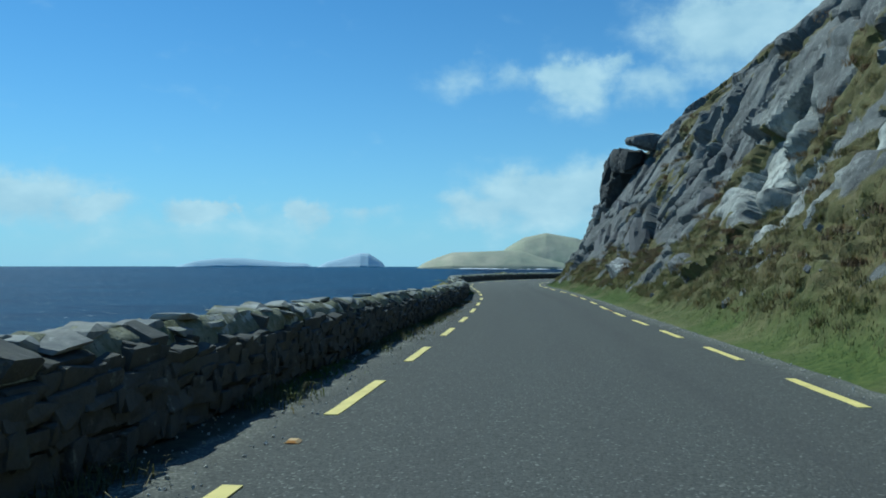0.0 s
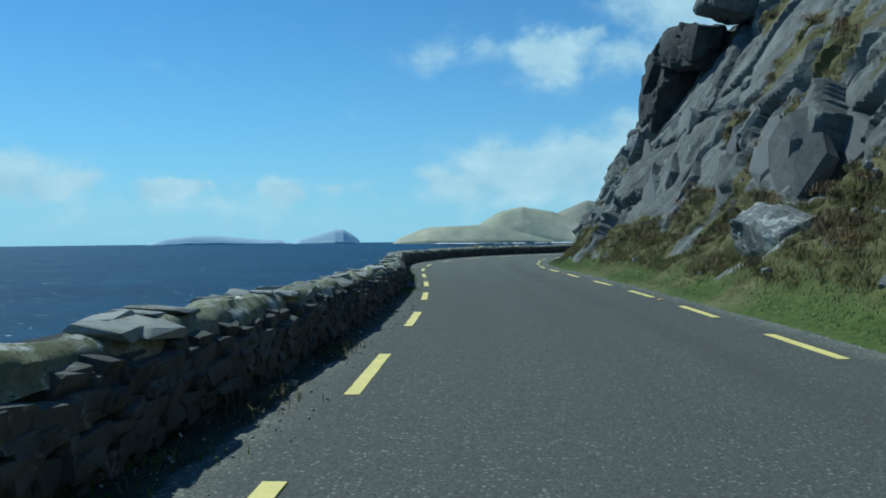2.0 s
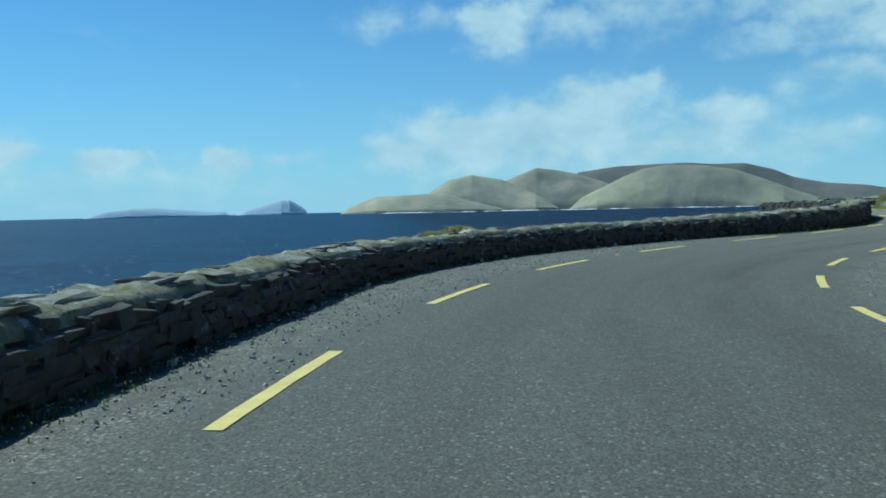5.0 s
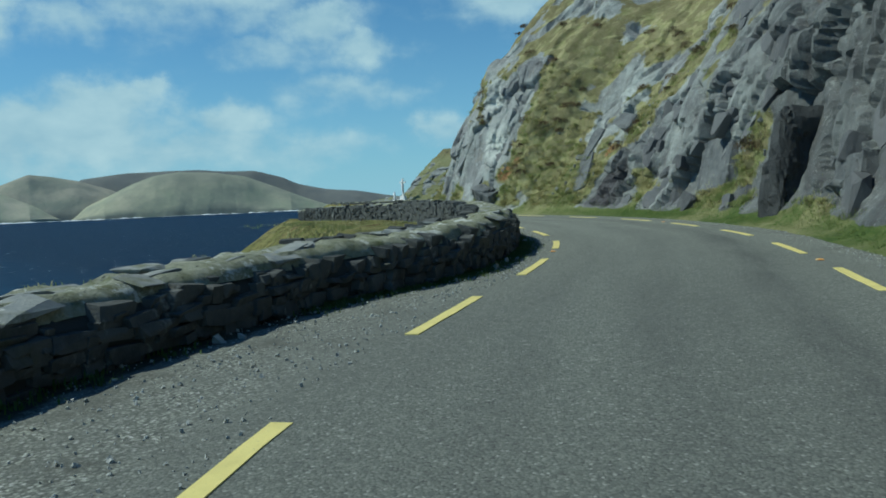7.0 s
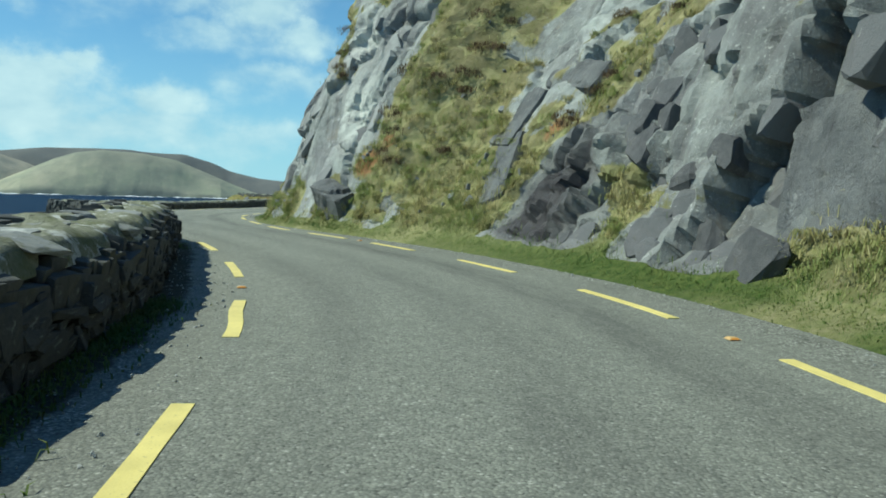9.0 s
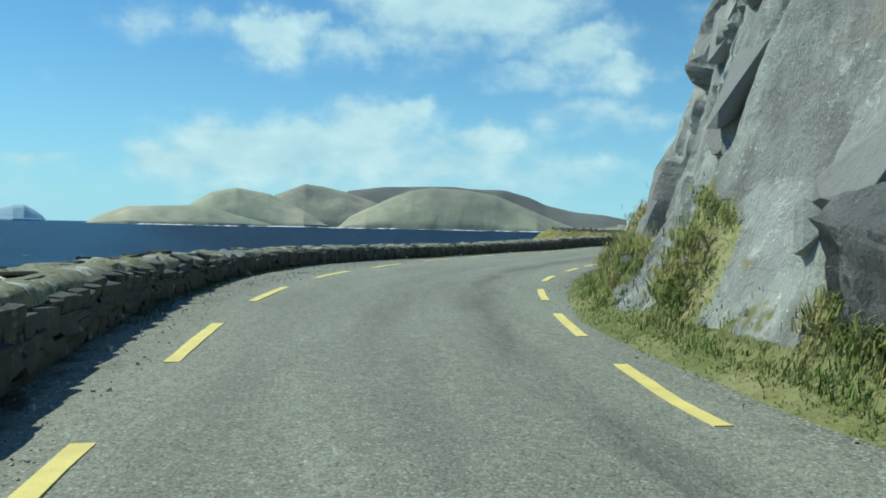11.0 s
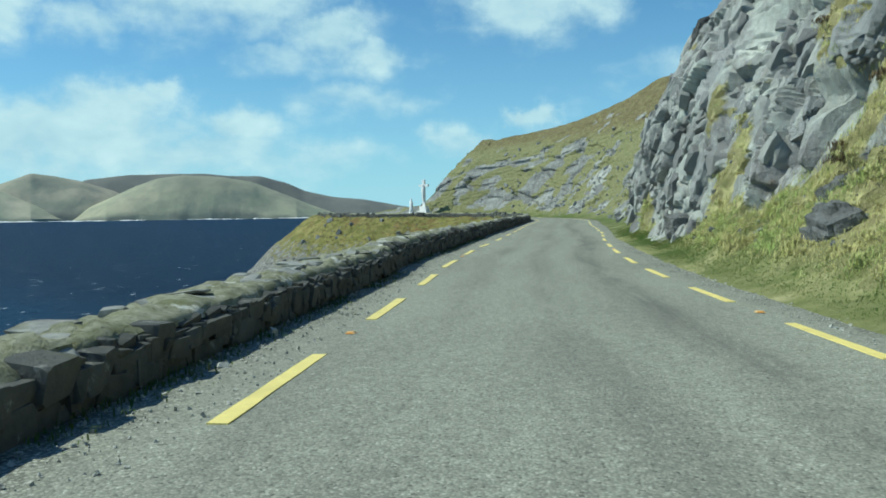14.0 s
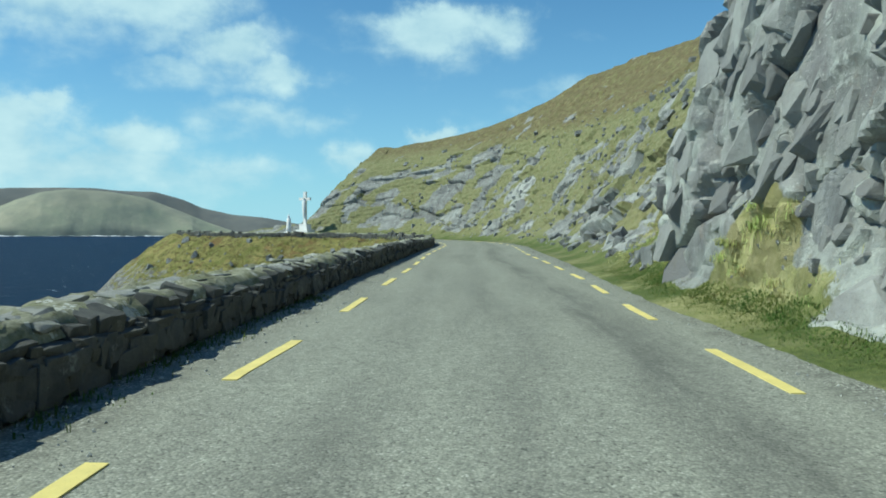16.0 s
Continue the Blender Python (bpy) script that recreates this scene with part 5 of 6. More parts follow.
def road_stud(s, off):
    v, f = [], []
    ring = [(-0.06, -0.075, 0), (0.06, -0.075, 0), (0.06, 0.075, 0), (-0.06, 0.075, 0), (-0.035, -0.05, 0.028), (0.035, -0.05, 0.028), (0.035, 0.05, 0.028), (-0.035, 0.05, 0.028)]
    base = tagged(new("road_stud"), "small square plastic road stud with amber reflector", "road stud", "road studs beside the edge lines")
    body = mesh_of("body", [tuple(q) for q in ring], [(4, 5, 6, 7), (0, 1, 5, 4), (1, 2, 6, 5), (2, 3, 7, 6), (3, 0, 4, 7)], PALE)
    part("body", body, base)
    r = [(-0.04, -0.0755, 0.004), (0.04, -0.0755, 0.004), (0.028, -0.056, 0.026), (-0.028, -0.056, 0.026)]
    r2 = [(x, y - 0.004, z) for x, y, z in r]
    part("reflector", mesh_of("reflector", r + r2, [(4, 5, 6, 7), (0, 4, 7, 3), (1, 2, 6, 5), (3, 7, 6, 2), (0, 1, 5, 4)], ORANGE), base, "amber reflector")
    p = at(s, off, -0.012 * abs(off) + 0.006)
    base.matrix_basis = Matrix.Translation(Vector(p.tolist())) @ Matrix.Rotation(float(heading(s)), 4, "Z") @ Matrix.Diagonal((1.1, 0.8, 0.75, 1))
    return base


for _s in (30.5, 79.8, 115.5, 131.3, 146.3, 182.3, 198.0, 213.4):
    road_stud(_s, float(LEFT(_s)))
for _s in (54.8, 69.3, 83.2, 128.6, 142.2, 156.1, 186.6, 200.0, 217.6):
    road_stud(_s, float(RIGHT(_s)))


# ---- loose and standing rocks of the cliff ----
def rock_mesh(name, size, seed, rough=1.0, n=9, taper=0.0, flat=0.0):
    """A rough block: a box of n x n faces a side, cut into facets."""
    bm = bmesh.new()
    bmesh.ops.create_cube(bm, size=1.0)
    bmesh.ops.subdivide_edges(bm, edges=bm.edges[:], cuts=n, use_grid_fill=True)
    p = np.array([v.co[:] for v in bm.verts])
    r = np.sqrt((p * p).sum(1))[:, None]
    p = p * (0.62 + 0.38 * 0.5 / np.maximum(r, 1e-3))
    h = p[:, 2:3] + 0.5
    p[:, :2] *= 1 - taper * h
    if flat:
        p[:, 2] *= 1 - flat * np.clip(np.abs(p[:, 0]) * 2, 0, 1) ** 1.5
    q = p * np.array(size)
    o1, j1, _ = blocks(q / (0.45 * max(size)) + seed * 3.1, seed)
    o2, _, _ = blocks(q / (0.20 * max(size)) + seed * 1.7, seed + 50)
    nrm = p / np.maximum(np.sqrt((p * p).sum(1))[:, None], 1e-3)
    m = min(size)
    q = q + nrm * ((0.16 * o1 + 0.06 * o2) * m * rough - 0.05 * m * np.exp(-(j1 / 0.07) ** 2))[:, None]
    for v, c in zip(bm.verts, q):
        v.co = c
    me = bpy.data.meshes.new(name)
    bm.to_mesh(me)
    bm.free()
    me.materials.append(ROCK)
    me.shade_smooth()
    me.set_sharp_from_angle(angle=radians(22))
    return me


def rock_mat(name, light=1.0, lichen=0.4):
    m = Mat(name, 0.9, 0.25)
    c = m.mix(m.ramp(m.noise(0.8, 7, 0.62), 0.32, 0.68), tuple(v * light for v in (0.10, 0.106, 0.11)), tuple(v * light for v in (0.22, 0.228, 0.225)))
    c = m.mix(m.math("MULTIPLY", m.ramp(m.noise(3.2, 8, 0.7), 0.4, 0.75), 0.4), c, tuple(v * min(light, 1) for v in (0.22, 0.225, 0.215)))
    c = m.mix(m.math("MULTIPLY", m.ramp(m.noise(2.3, 8, 0.74), 0.63 - 0.11 * lichen, 0.68 - 0.11 * lichen), lichen), c, (0.55, 0.56, 0.52))
    c = m.mix(m.math("MULTIPLY", m.ramp(m.noise(1.2, 6, 0.7), 0.60, 0.70), 0.5), c, (0.12, 0.11, 0.05))
    c = m.mix(m.math("MULTIPLY", m.ramp(m.noise(1.3, 7, 0.7, stretch=(2.2, 2.2, 0.35)), 0.50, 0.68), 0.55), c, tuple(v * light for v in (0.062, 0.062, 0.064)))
    c = m.mix(m.math("MULTIPLY", m.ramp(m.noise(38, 3, 0.6), 0.66, 0.69), 0.3 * min(light, 2)), c, (0.58, 0.60, 0.56))
    m.bump(m.math("ADD", m.noise(2.2, 9, 0.7), m.math("MULTIPLY", m.noise(22, 5, 0.7), 0.25)), 0.9, 0.2)
    return m.color(c).m


def block_mat(name, dark, pale):
    m = Mat(name, 0.9, 0.25)
    c = m.mix(m.rand(), dark, pale)
    c = m.mix(m.math("MULTIPLY", m.ramp(m.noise(1.6, 7, 0.65), 0.38, 0.66), 0.55), c, (0.17, 0.165, 0.168))
    c = m.mix(m.math("MULTIPLY", m.ramp(m.noise(2.3, 8, 0.74), 0.60, 0.66), 0.45), c, (0.48, 0.49, 0.45))
    c = m.mix(m.math("MULTIPLY", m.ramp(m.noise(1.1, 6, 0.7), 0.60, 0.70), 0.5), c, (0.13, 0.12, 0.06))
    m.bump(m.math("ADD", m.noise(2.4, 9, 0.68), m.math("MULTIPLY", m.noise(14, 5, 0.7), 0.25)), 0.6, 0.12)
    return m.color(c).m


BLOCK_ROCK = block_mat("cliff_block", (0.14, 0.143, 0.145), (0.38, 0.395, 0.372))
# Darker copy for slate before 150 m, with shade included in its colour.
DARK_BLOCK = block_mat("dark_block", (0.075, 0.078, 0.08), (0.16, 0.165, 0.165))
ROCK = rock_mat("slate_rock", 1.0, 0.35)
WHITE_ROCK = rock_mat("lichened_rock", 1.25, 0.95)
# Dark rock; on crag and fin the colour stands in for shaded faces.
DARK_ROCK = rock_mat("dark_shaded_rock", 0.42, 0.12)
PALE_ROCK = rock_mat("pale_slate", 1.5, 0.3)
SLAB = rock_mat("crag_slab", 1.95, 0.3)


def rock(name, label, s, out, up, size, lean=(0, 0, 0), seed=1, mat=None, **kw):
    me = rock_mesh(name, size, seed, **kw)
    if mat:
        me.materials[0] = mat
    p = at(s, float(EDGE(s)) + out, up)
    ob = tagged(new(name, me), label, "rock")
    ob.matrix_basis = Matrix.Translation(Vector(p.tolist())) @ Matrix.Rotation(float(heading(s)), 4, "Z") @ Euler([radians(a) for a in lean]).to_matrix().to_4x4()
    return ob


# size: across, along the road, up
rock("crag", "layered rock crag jutting from the cliff top, shade painted dark", 91.0, 6.3, 8.7, (2.9, 3.6, 5.4), (16, 8, 4), 11, DARK_ROCK, n=18, rough=0.8)
rock("crag", "layered rock crag jutting from the cliff top, shade painted dark", 87.6, 7.0, 10.1, (3.8, 4.0, 2.0), (10, 6, 12), 12, DARK_ROCK, n=16, rough=0.8)
rock("slab", "thick tilted rock slab resting on the cliff top", 84.6, 7.3, 11.5, (3.7, 2.6, 1.2), (6, 1, 5), 13, n=16, flat=0.6, rough=0.7)
rock("boulder", "lichen-covered boulder set in the grassy bank", 69.0, 2.1, 1.25, (1.3, 2.4, 1.7), (12, -24, 6), 14, WHITE_ROCK, n=16, rough=0.7)
rock("boulder", "grey slate boulder set in the grassy bank", 55.6, 2.5, 1.35, (1.0, 2.6, 1.8), (8, -24, 0), 15, n=16, rough=0.7)
rock("rock_slab", "smooth leaning slate slab on the cliff face", 79.0, 5.3, 5.3, (1.0, 2.6, 2.6), (26, 30, 4), 17, n=15, rough=0.45)
rock("rock_slab", "smooth pale slate slab on the cliff face", 75.5, 5.9, 6.1, (0.9, 2.4, 2.4), (34, 30, 0), 18, PALE_ROCK, n=15, rough=0.45)
rock("rock_slab", "broad grey slate slab against the cliff", 144.5, 2.5, 1.8, (1.1, 2.6, 2.6), (-8, 16, 0), 21, n=15, rough=0.5)
rock("rock_slab", "broad grey slate slab against the cliff", 137.3, 2.1, 1.1, (0.9, 1.4, 1.9), (14, 12, 0), 22, n=13, rough=0.6)
rock("rock_slab", "broad grey slate slab against the cliff", 135.2, 1.9, 1.0, (0.9, 1.2, 1.9), (-10, 12, 8), 24, n=13, rough=0.6)
rock("boulder", "dark half-buried boulder at the foot of the slope", 161.0, 0.8, 0.75, (0.9, 2.0, 1.6), (16, -24, 0), 23, n=14, rough=0.7)


rock("boulder", "dark grey boulder set in the yellow-green bank", 204.2, 2.1, 0.85, (0.9, 1.3, 1.3), (10, -20, 0), 25, n=13, rough=0.7)
rock("boulder", "dark grey boulder set in the yellow-green bank", 206.4, 3.2, 1.6, (0.8, 1.2, 1.1), (-14, -20, 10), 26, n=13, rough=0.7)
rock("boulder", "dark grey boulder at the foot of the cliff", 217.6, 1.65, 0.65, (0.8, 1.1, 1.2), (8, -12, 10), 27, n=13, rough=0.7)


# a bent dark slab up the grassy slope, and a loose block under the crag
rock("rock_slab", "long dark grey slab bedded in the grassy slope", 154.0, 2.35, 1.95, (0.8, 1.2, 2.6), (-22, 32, 0), 31, n=13, rough=0.6)
rock("rock_slab", "long dark grey slab bedded in the grassy slope", 154.6, 3.3, 3.4, (0.8, 1.3, 2.2), (8, 34, 0), 32, n=13, rough=0.6)
rock("rock_slab", "long dark grey slab bedded in the grassy slope", 153.3, 4.15, 4.5, (0.8, 2.8, 1.1), (10, 36, 0), 33, n=13, rough=0.6)
rock("rock_slab", "smooth grey slab leaning under the dark crag", 84.4, 5.75, 6.9, (1.0, 3.4, 2.8), (38, 30, 4), 34, n=15, rough=0.4)
rock("boulder", "rounded pale grey block under the dark crag", 90.9, 4.5, 6.3, (1.1, 1.1, 1.1), (10, 10, 20), 35, PALE_ROCK, n=12, rough=0.6)

# the last crag's broad slabs: place along the road, out, up, size, lean, seed
for _s, _out, _up, _size, _lean, _seed in (
        (218.0, 3.25, 6.0, (1.1, 2.8, 2.9), (24, 20, 6), 41), (209.3, 4.85, 5.6, (1.5, 3.6, 1.7), (6, 18, -4), 42), (224.2, 2.2, 2.4, (0.9, 2.4, 2.8), (14, 10, 4), 43),
        (217.4, 2.6, 2.6, (0.9, 2.2, 2.2), (26, 14, -6), 44), (211.0, 3.85, 3.6, (0.9, 1.5, 1.1), (-12, 16, 8), 45), (212.2, 3.45, 2.8, (0.9, 1.6, 1.5), (32, 18, 0), 46),
        (220.6, 4.2, 8.6, (1.1, 2.6, 2.4), (12, 22, 6), 47), (212.4, 4.3, 5.2, (1.0, 2.0, 1.8), (10, 20, -6), 48), (215.4, 3.3, 4.3, (0.9, 2.1, 1.7), (30, 18, 4), 50)):
    rock("rock_slab", "broad smooth pale grey slab standing out of the crag", _s, _out, _up, _size, _lean, _seed, SLAB, n=15, rough=0.95)
rock("boulder", "dark brown-grey block on the crag's shoulder", 225.5, 4.0, 9.3, (1.0, 1.4, 1.4), (14, 10, 0), 51, DARK_ROCK, n=12, rough=0.6)


def rock_fin(s, out, up):
    """An upright pointed blade of rock, broken back on both sides."""
    edge = [(-0.80, -0.5), (0.70, -0.5), (0.78, 0.7), (0.66, 1.7), (0.60, 2.5), (0.34, 3.3), (0.16, 3.9), (-0.12, 4.15), (-0.34, 3.7), (-0.46, 2.9), (-0.62, 1.9), (-0.74, 0.8)]
    bm = bmesh.new()
    rings = []
    for x, inset in ((-0.42, 0.78), (-0.30, 0.95), (-0.08, 1.0), (0.6, 1.08), (1.3, 0.9)):
        rings.append([bm.verts.new((x + 0.10 * z * (1 if x < 0.5 else 1.6) + 0.05 * math.sin(5 * z + 9 * y), y * 0.86 * inset + 0.06 * math.sin(3.1 * z + 7 * x), z * 0.80 * (0.96 + 0.04 * inset))) for y, z in edge])
    n = len(edge)
    for a, c in zip(rings, rings[1:]):
        for i in range(n):
            bm.faces.new((a[i], a[(i + 1) % n], c[(i + 1) % n], c[i]))
    bm.faces.new(list(reversed(rings[0])))
    bm.faces.new(rings[-1])
    bmesh.ops.recalc_face_normals(bm, faces=bm.faces[:])
    bmesh.ops.triangulate(bm, faces=bm.faces[:])
    bmesh.ops.subdivide_edges(bm, edges=bm.edges[:], cuts=4, use_grid_fill=True)
    bm.normal_update()
    c = np.array([v.co[:] for v in bm.verts])
    o1, j1, _ = blocks(c / (0.9, 0.55, 1.5), 61)
    o2, _, _ = blocks(c / (0.4, 0.28, 0.6), 62)
    push = 0.09 * o1 + 0.04 * o2 - 0.08 * np.exp(-(j1 / 0.06) ** 2) + 0.12 * (fbm(c / 0.7, 3, 63) - 0.5)
    for v, d in zip(bm.verts, push):
        v.co += v.normal * float(d)
    me = bpy.data.meshes.new("rock_fin")
    bm.to_mesh(me)
    bm.free()
    me.shade_smooth()
    me.set_sharp_from_angle(angle=radians(24))
    me.materials.append(DARK_ROCK)
    p = at(s, float(EDGE(s)) + out, up)
    ob = tagged(new("rock_fin", me), "tall dark pointed rock fin against the cliff", "rock")
    ob.matrix_basis = Matrix.Translation(Vector(p.tolist())) @ Matrix.Rotation(float(heading(s)) + 0.12, 4, "Z")


rock_fin(138.35, 1.15, 0.1)


def cliff_blocks():
    """Angular blocks and slabs that stand out of the cliff's face."""
    rng = random.Random(51)
    pick = np.random.default_rng(52)
    shapes = []
    for _ in range(24):
        v, f = stone_shape(rng, 0.22, 0.34)
        shapes.append([mesh_of("rock_block", v, f, mat) for mat in (BLOCK_ROCK, DARK_BLOCK)])
    P, sv, zv, g = TURF_POINTS["all"], TURF_POINTS["alls"], TURF_POINTS["allz"], TURF_POINTS["allg"]
    # from, to, lowest, highest, how many, size along, up, out, turn about the face (degrees), least and most
    for s0, s1, z0, z1, n, ly, lz, lx, t0, t1 in ((211, 226.5, 0.3, 10, 190, (0.25, 0.9), (0.3, 1.1), (0.3, 0.5), 0, 60), (226.5, 234, 0.5, 9, 30, (0.4, 1.2), (0.5, 1.8), (0.3, 0.45), 5, 40),
                                                  (219, 227, 0.3, 7, 110, (0.15, 0.5), (0.2, 0.7), (0.2, 0.35), 0, 50), (141, 150, 0.4, 5, 46, (0.25, 0.8), (0.3, 1.0), (0.3, 0.45), -10, 40),
                                                  (126, 150, 0.5, 9, 54, (0.35, 1.1), (0.5, 1.7), (0.4, 0.6), -10, 25), (58, 104, 1.4, 10, 84, (0.6, 2.0), (0.4, 1.5), (0.4, 0.65), 15, 55),
                                                  (158.5, 168, 0.8, 8, 18, (0.4, 1.0), (0.4, 1.2), (0.3, 0.45), 0, 45), (236, 300, 0.8, 7, 46, (0.5, 1.6), (0.5, 1.2), (0.4, 0.7), -30, 40)):
        ok = np.flatnonzero((sv > s0) & (sv < s1) & (zv > z0) & (zv < z1) & (g < 0.35) & (np.abs(sv - 138.3) > 1.9))
        for k in pick.choice(ok, n, replace=False):
            q = rng.random() ** 1.4
            size = (rng.uniform(*lx), ly[0] + (ly[1] - ly[0]) * q, lz[0] + (lz[1] - lz[0]) * q * rng.uniform(0.6, 1.0))
            place = Vector(P[k].tolist())
            turn = Matrix.Rotation(float(heading(sv[k])) + rng.uniform(-0.3, 0.3), 4, "Z") @ Matrix.Rotation(radians(rng.uniform(6, 30)), 4, "Y") @ Matrix.Rotation(radians(rng.uniform(t0, t1)), 4, "X")
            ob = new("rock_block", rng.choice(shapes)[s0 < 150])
            ob.parent = _cliff
            ob.matrix_basis = Matrix.Translation(place) @ turn @ Matrix.Translation((size[0] * 0.40, 0, 0)) @ Matrix.Diagonal((*size, 1))


cliff_blocks()


# ---- roadside crucifix ----
def loft(rings, seg=12):
    """A closed skin through rings of (x, y, z, rx, ry)."""
    v, f = [], []
    for x, y, z, rx, ry in rings:
        v += [(x + rx * math.cos(2 * math.pi * i / seg), y + ry * math.sin(2 * math.pi * i / seg), z) for i in range(seg)]
    for k in range(len(rings) - 1):
        a, c = k * seg, (k + 1) * seg
        f += [(a + i, a + (i + 1) % seg, c + (i + 1) % seg, c + i) for i in range(seg)]
    f += [tuple(reversed(range(seg))), tuple((len(rings) - 1) * seg + i for i in range(seg))]
    return v, f


def box(x0, x1, y0, y1, z0, z1):
    v = [(x, y, z) for x in (x0, x1) for y in (y0, y1) for z in (z0, z1)]
    return v, [(0, 1, 3, 2), (4, 6, 7, 5), (0, 4, 5, 1), (2, 3, 7, 6), (0, 2, 6, 4), (1, 5, 7, 3)]


def joined(pieces):
    v, f = [], []
    for a, c in pieces:
        k = len(v)
        v += a
        f += [tuple(i + k for i in q) for q in c]
    return v, f


def crucifix():
    cross = joined([box(-1.1, 1.1, -0.8, 0.8, -1.0, 0.5), box(-0.7, 0.7, -0.5, 0.5, 0.5, 1.3), box(-0.24, 0.24, -0.16, 0.16, 1.3, 6.0), box(-1.0, 1.0, -0.16, 0.16, 4.75, 5.15),
                    loft([(0, -0.24, 2.3, 0.16, 0.12), (0, -0.26, 3.0, 0.24, 0.16), (0, -0.24, 3.6, 0.3, 0.2), (0, -0.25, 4.2, 0.34, 0.2), (0, -0.25, 4.6, 0.3, 0.16), (0, -0.28, 4.8, 0.1, 0.1), (0, -0.30, 5.0, 0.14, 0.14), (0, -0.28, 5.18, 0.06, 0.06)])])
    ob = tagged(new("statue", mesh_of("statue", *cross, WHITE, False)), "white stone wayside cross with plain figure on a plinth", "statue")
    face = -1.35
    ob.matrix_basis = Matrix.Translation((139.7, 254.9, 0.1)) @ Matrix.Rotation(face, 4, "Z")
    robe = joined([box(-0.5, 0.5, -0.4, 0.4, -1.2, 0.6), loft([(0, 0, 0.6, 0.42, 0.34), (0, 0, 1.2, 0.36, 0.3), (0, 0, 1.9, 0.32, 0.26), (0, 0, 2.4, 0.36, 0.24), (0, 0, 2.62, 0.14, 0.14), (0, 0, 2.8, 0.17, 0.18), (0, 0, 3.0, 0.07, 0.08)])])
    st = tagged(new("statue", mesh_of("statue", *robe, WHITE, True)), "white standing robed stone statue on a block beside the cross", "statue")
    st.matrix_basis = Matrix.Translation((136.6, 254.6, -0.3)) @ Matrix.Rotation(face, 4, "Z")


crucifix()


# ---- turf, heather and weeds ----
def tufts(name, label, points, size, blades, mat, seed, spread=0.5, lean=0.55, wide=0.02, rise=None):
    """Clumps of narrow blades, joined."""
    rng = np.random.default_rng(seed)
    n = len(points)
    k = n * blades
    climb = np.zeros((k, 2)) if rise is None else np.repeat(rise, blades, 0)
    shift = rng.normal(0, spread * 0.22, (k, 2))
    base = np.repeat(points, blades, 0) + np.c_[shift, (shift * climb).sum(1)]
    ang = rng.uniform(0, 2 * np.pi, k)
    sz = np.repeat(size * rng.uniform(0.55, 1.25, n), blades) * rng.uniform(0.6, 1.15, k)
    tilt = rng.uniform(0.35 * lean if lean > 1.9 else 0.1, lean, k)
    d = np.stack([np.cos(ang), np.sin(ang), np.zeros(k)], 1)
    side = np.stack([-np.sin(ang), np.cos(ang), np.zeros(k)], 1) * (wide * rng.uniform(0.6, 1.4, k) * np.maximum(1, sz / 0.3))[:, None]
    mid = base + d * (sz * tilt * 0.35)[:, None] + np.c_[np.zeros((k, 2)), sz * 0.6]
    tip = base + d * (sz * tilt * 1.1)[:, None] + np.c_[np.zeros((k, 2)), sz * (1.0 - 0.35 * tilt)]
    along = (d[:, :2] * climb).sum(1) * sz * tilt
    mid[:, 2] += along * 0.35
    tip[:, 2] += along * 1.1
    low = base - np.array([0, 0, 0.06])
    v = np.stack([low - side, low + side, mid + side * 0.8, mid - side * 0.8, tip], 1).reshape(-1, 3)
    i = np.arange(k)[:, None] * 5
    f = (i + np.array([[0, 1, 2, 3]])).tolist() + (i + np.array([[3, 2, 4]])).tolist()
    tagged(new(name, mesh_of(name, v, f, mat)), label, "grass", kind="stuff")


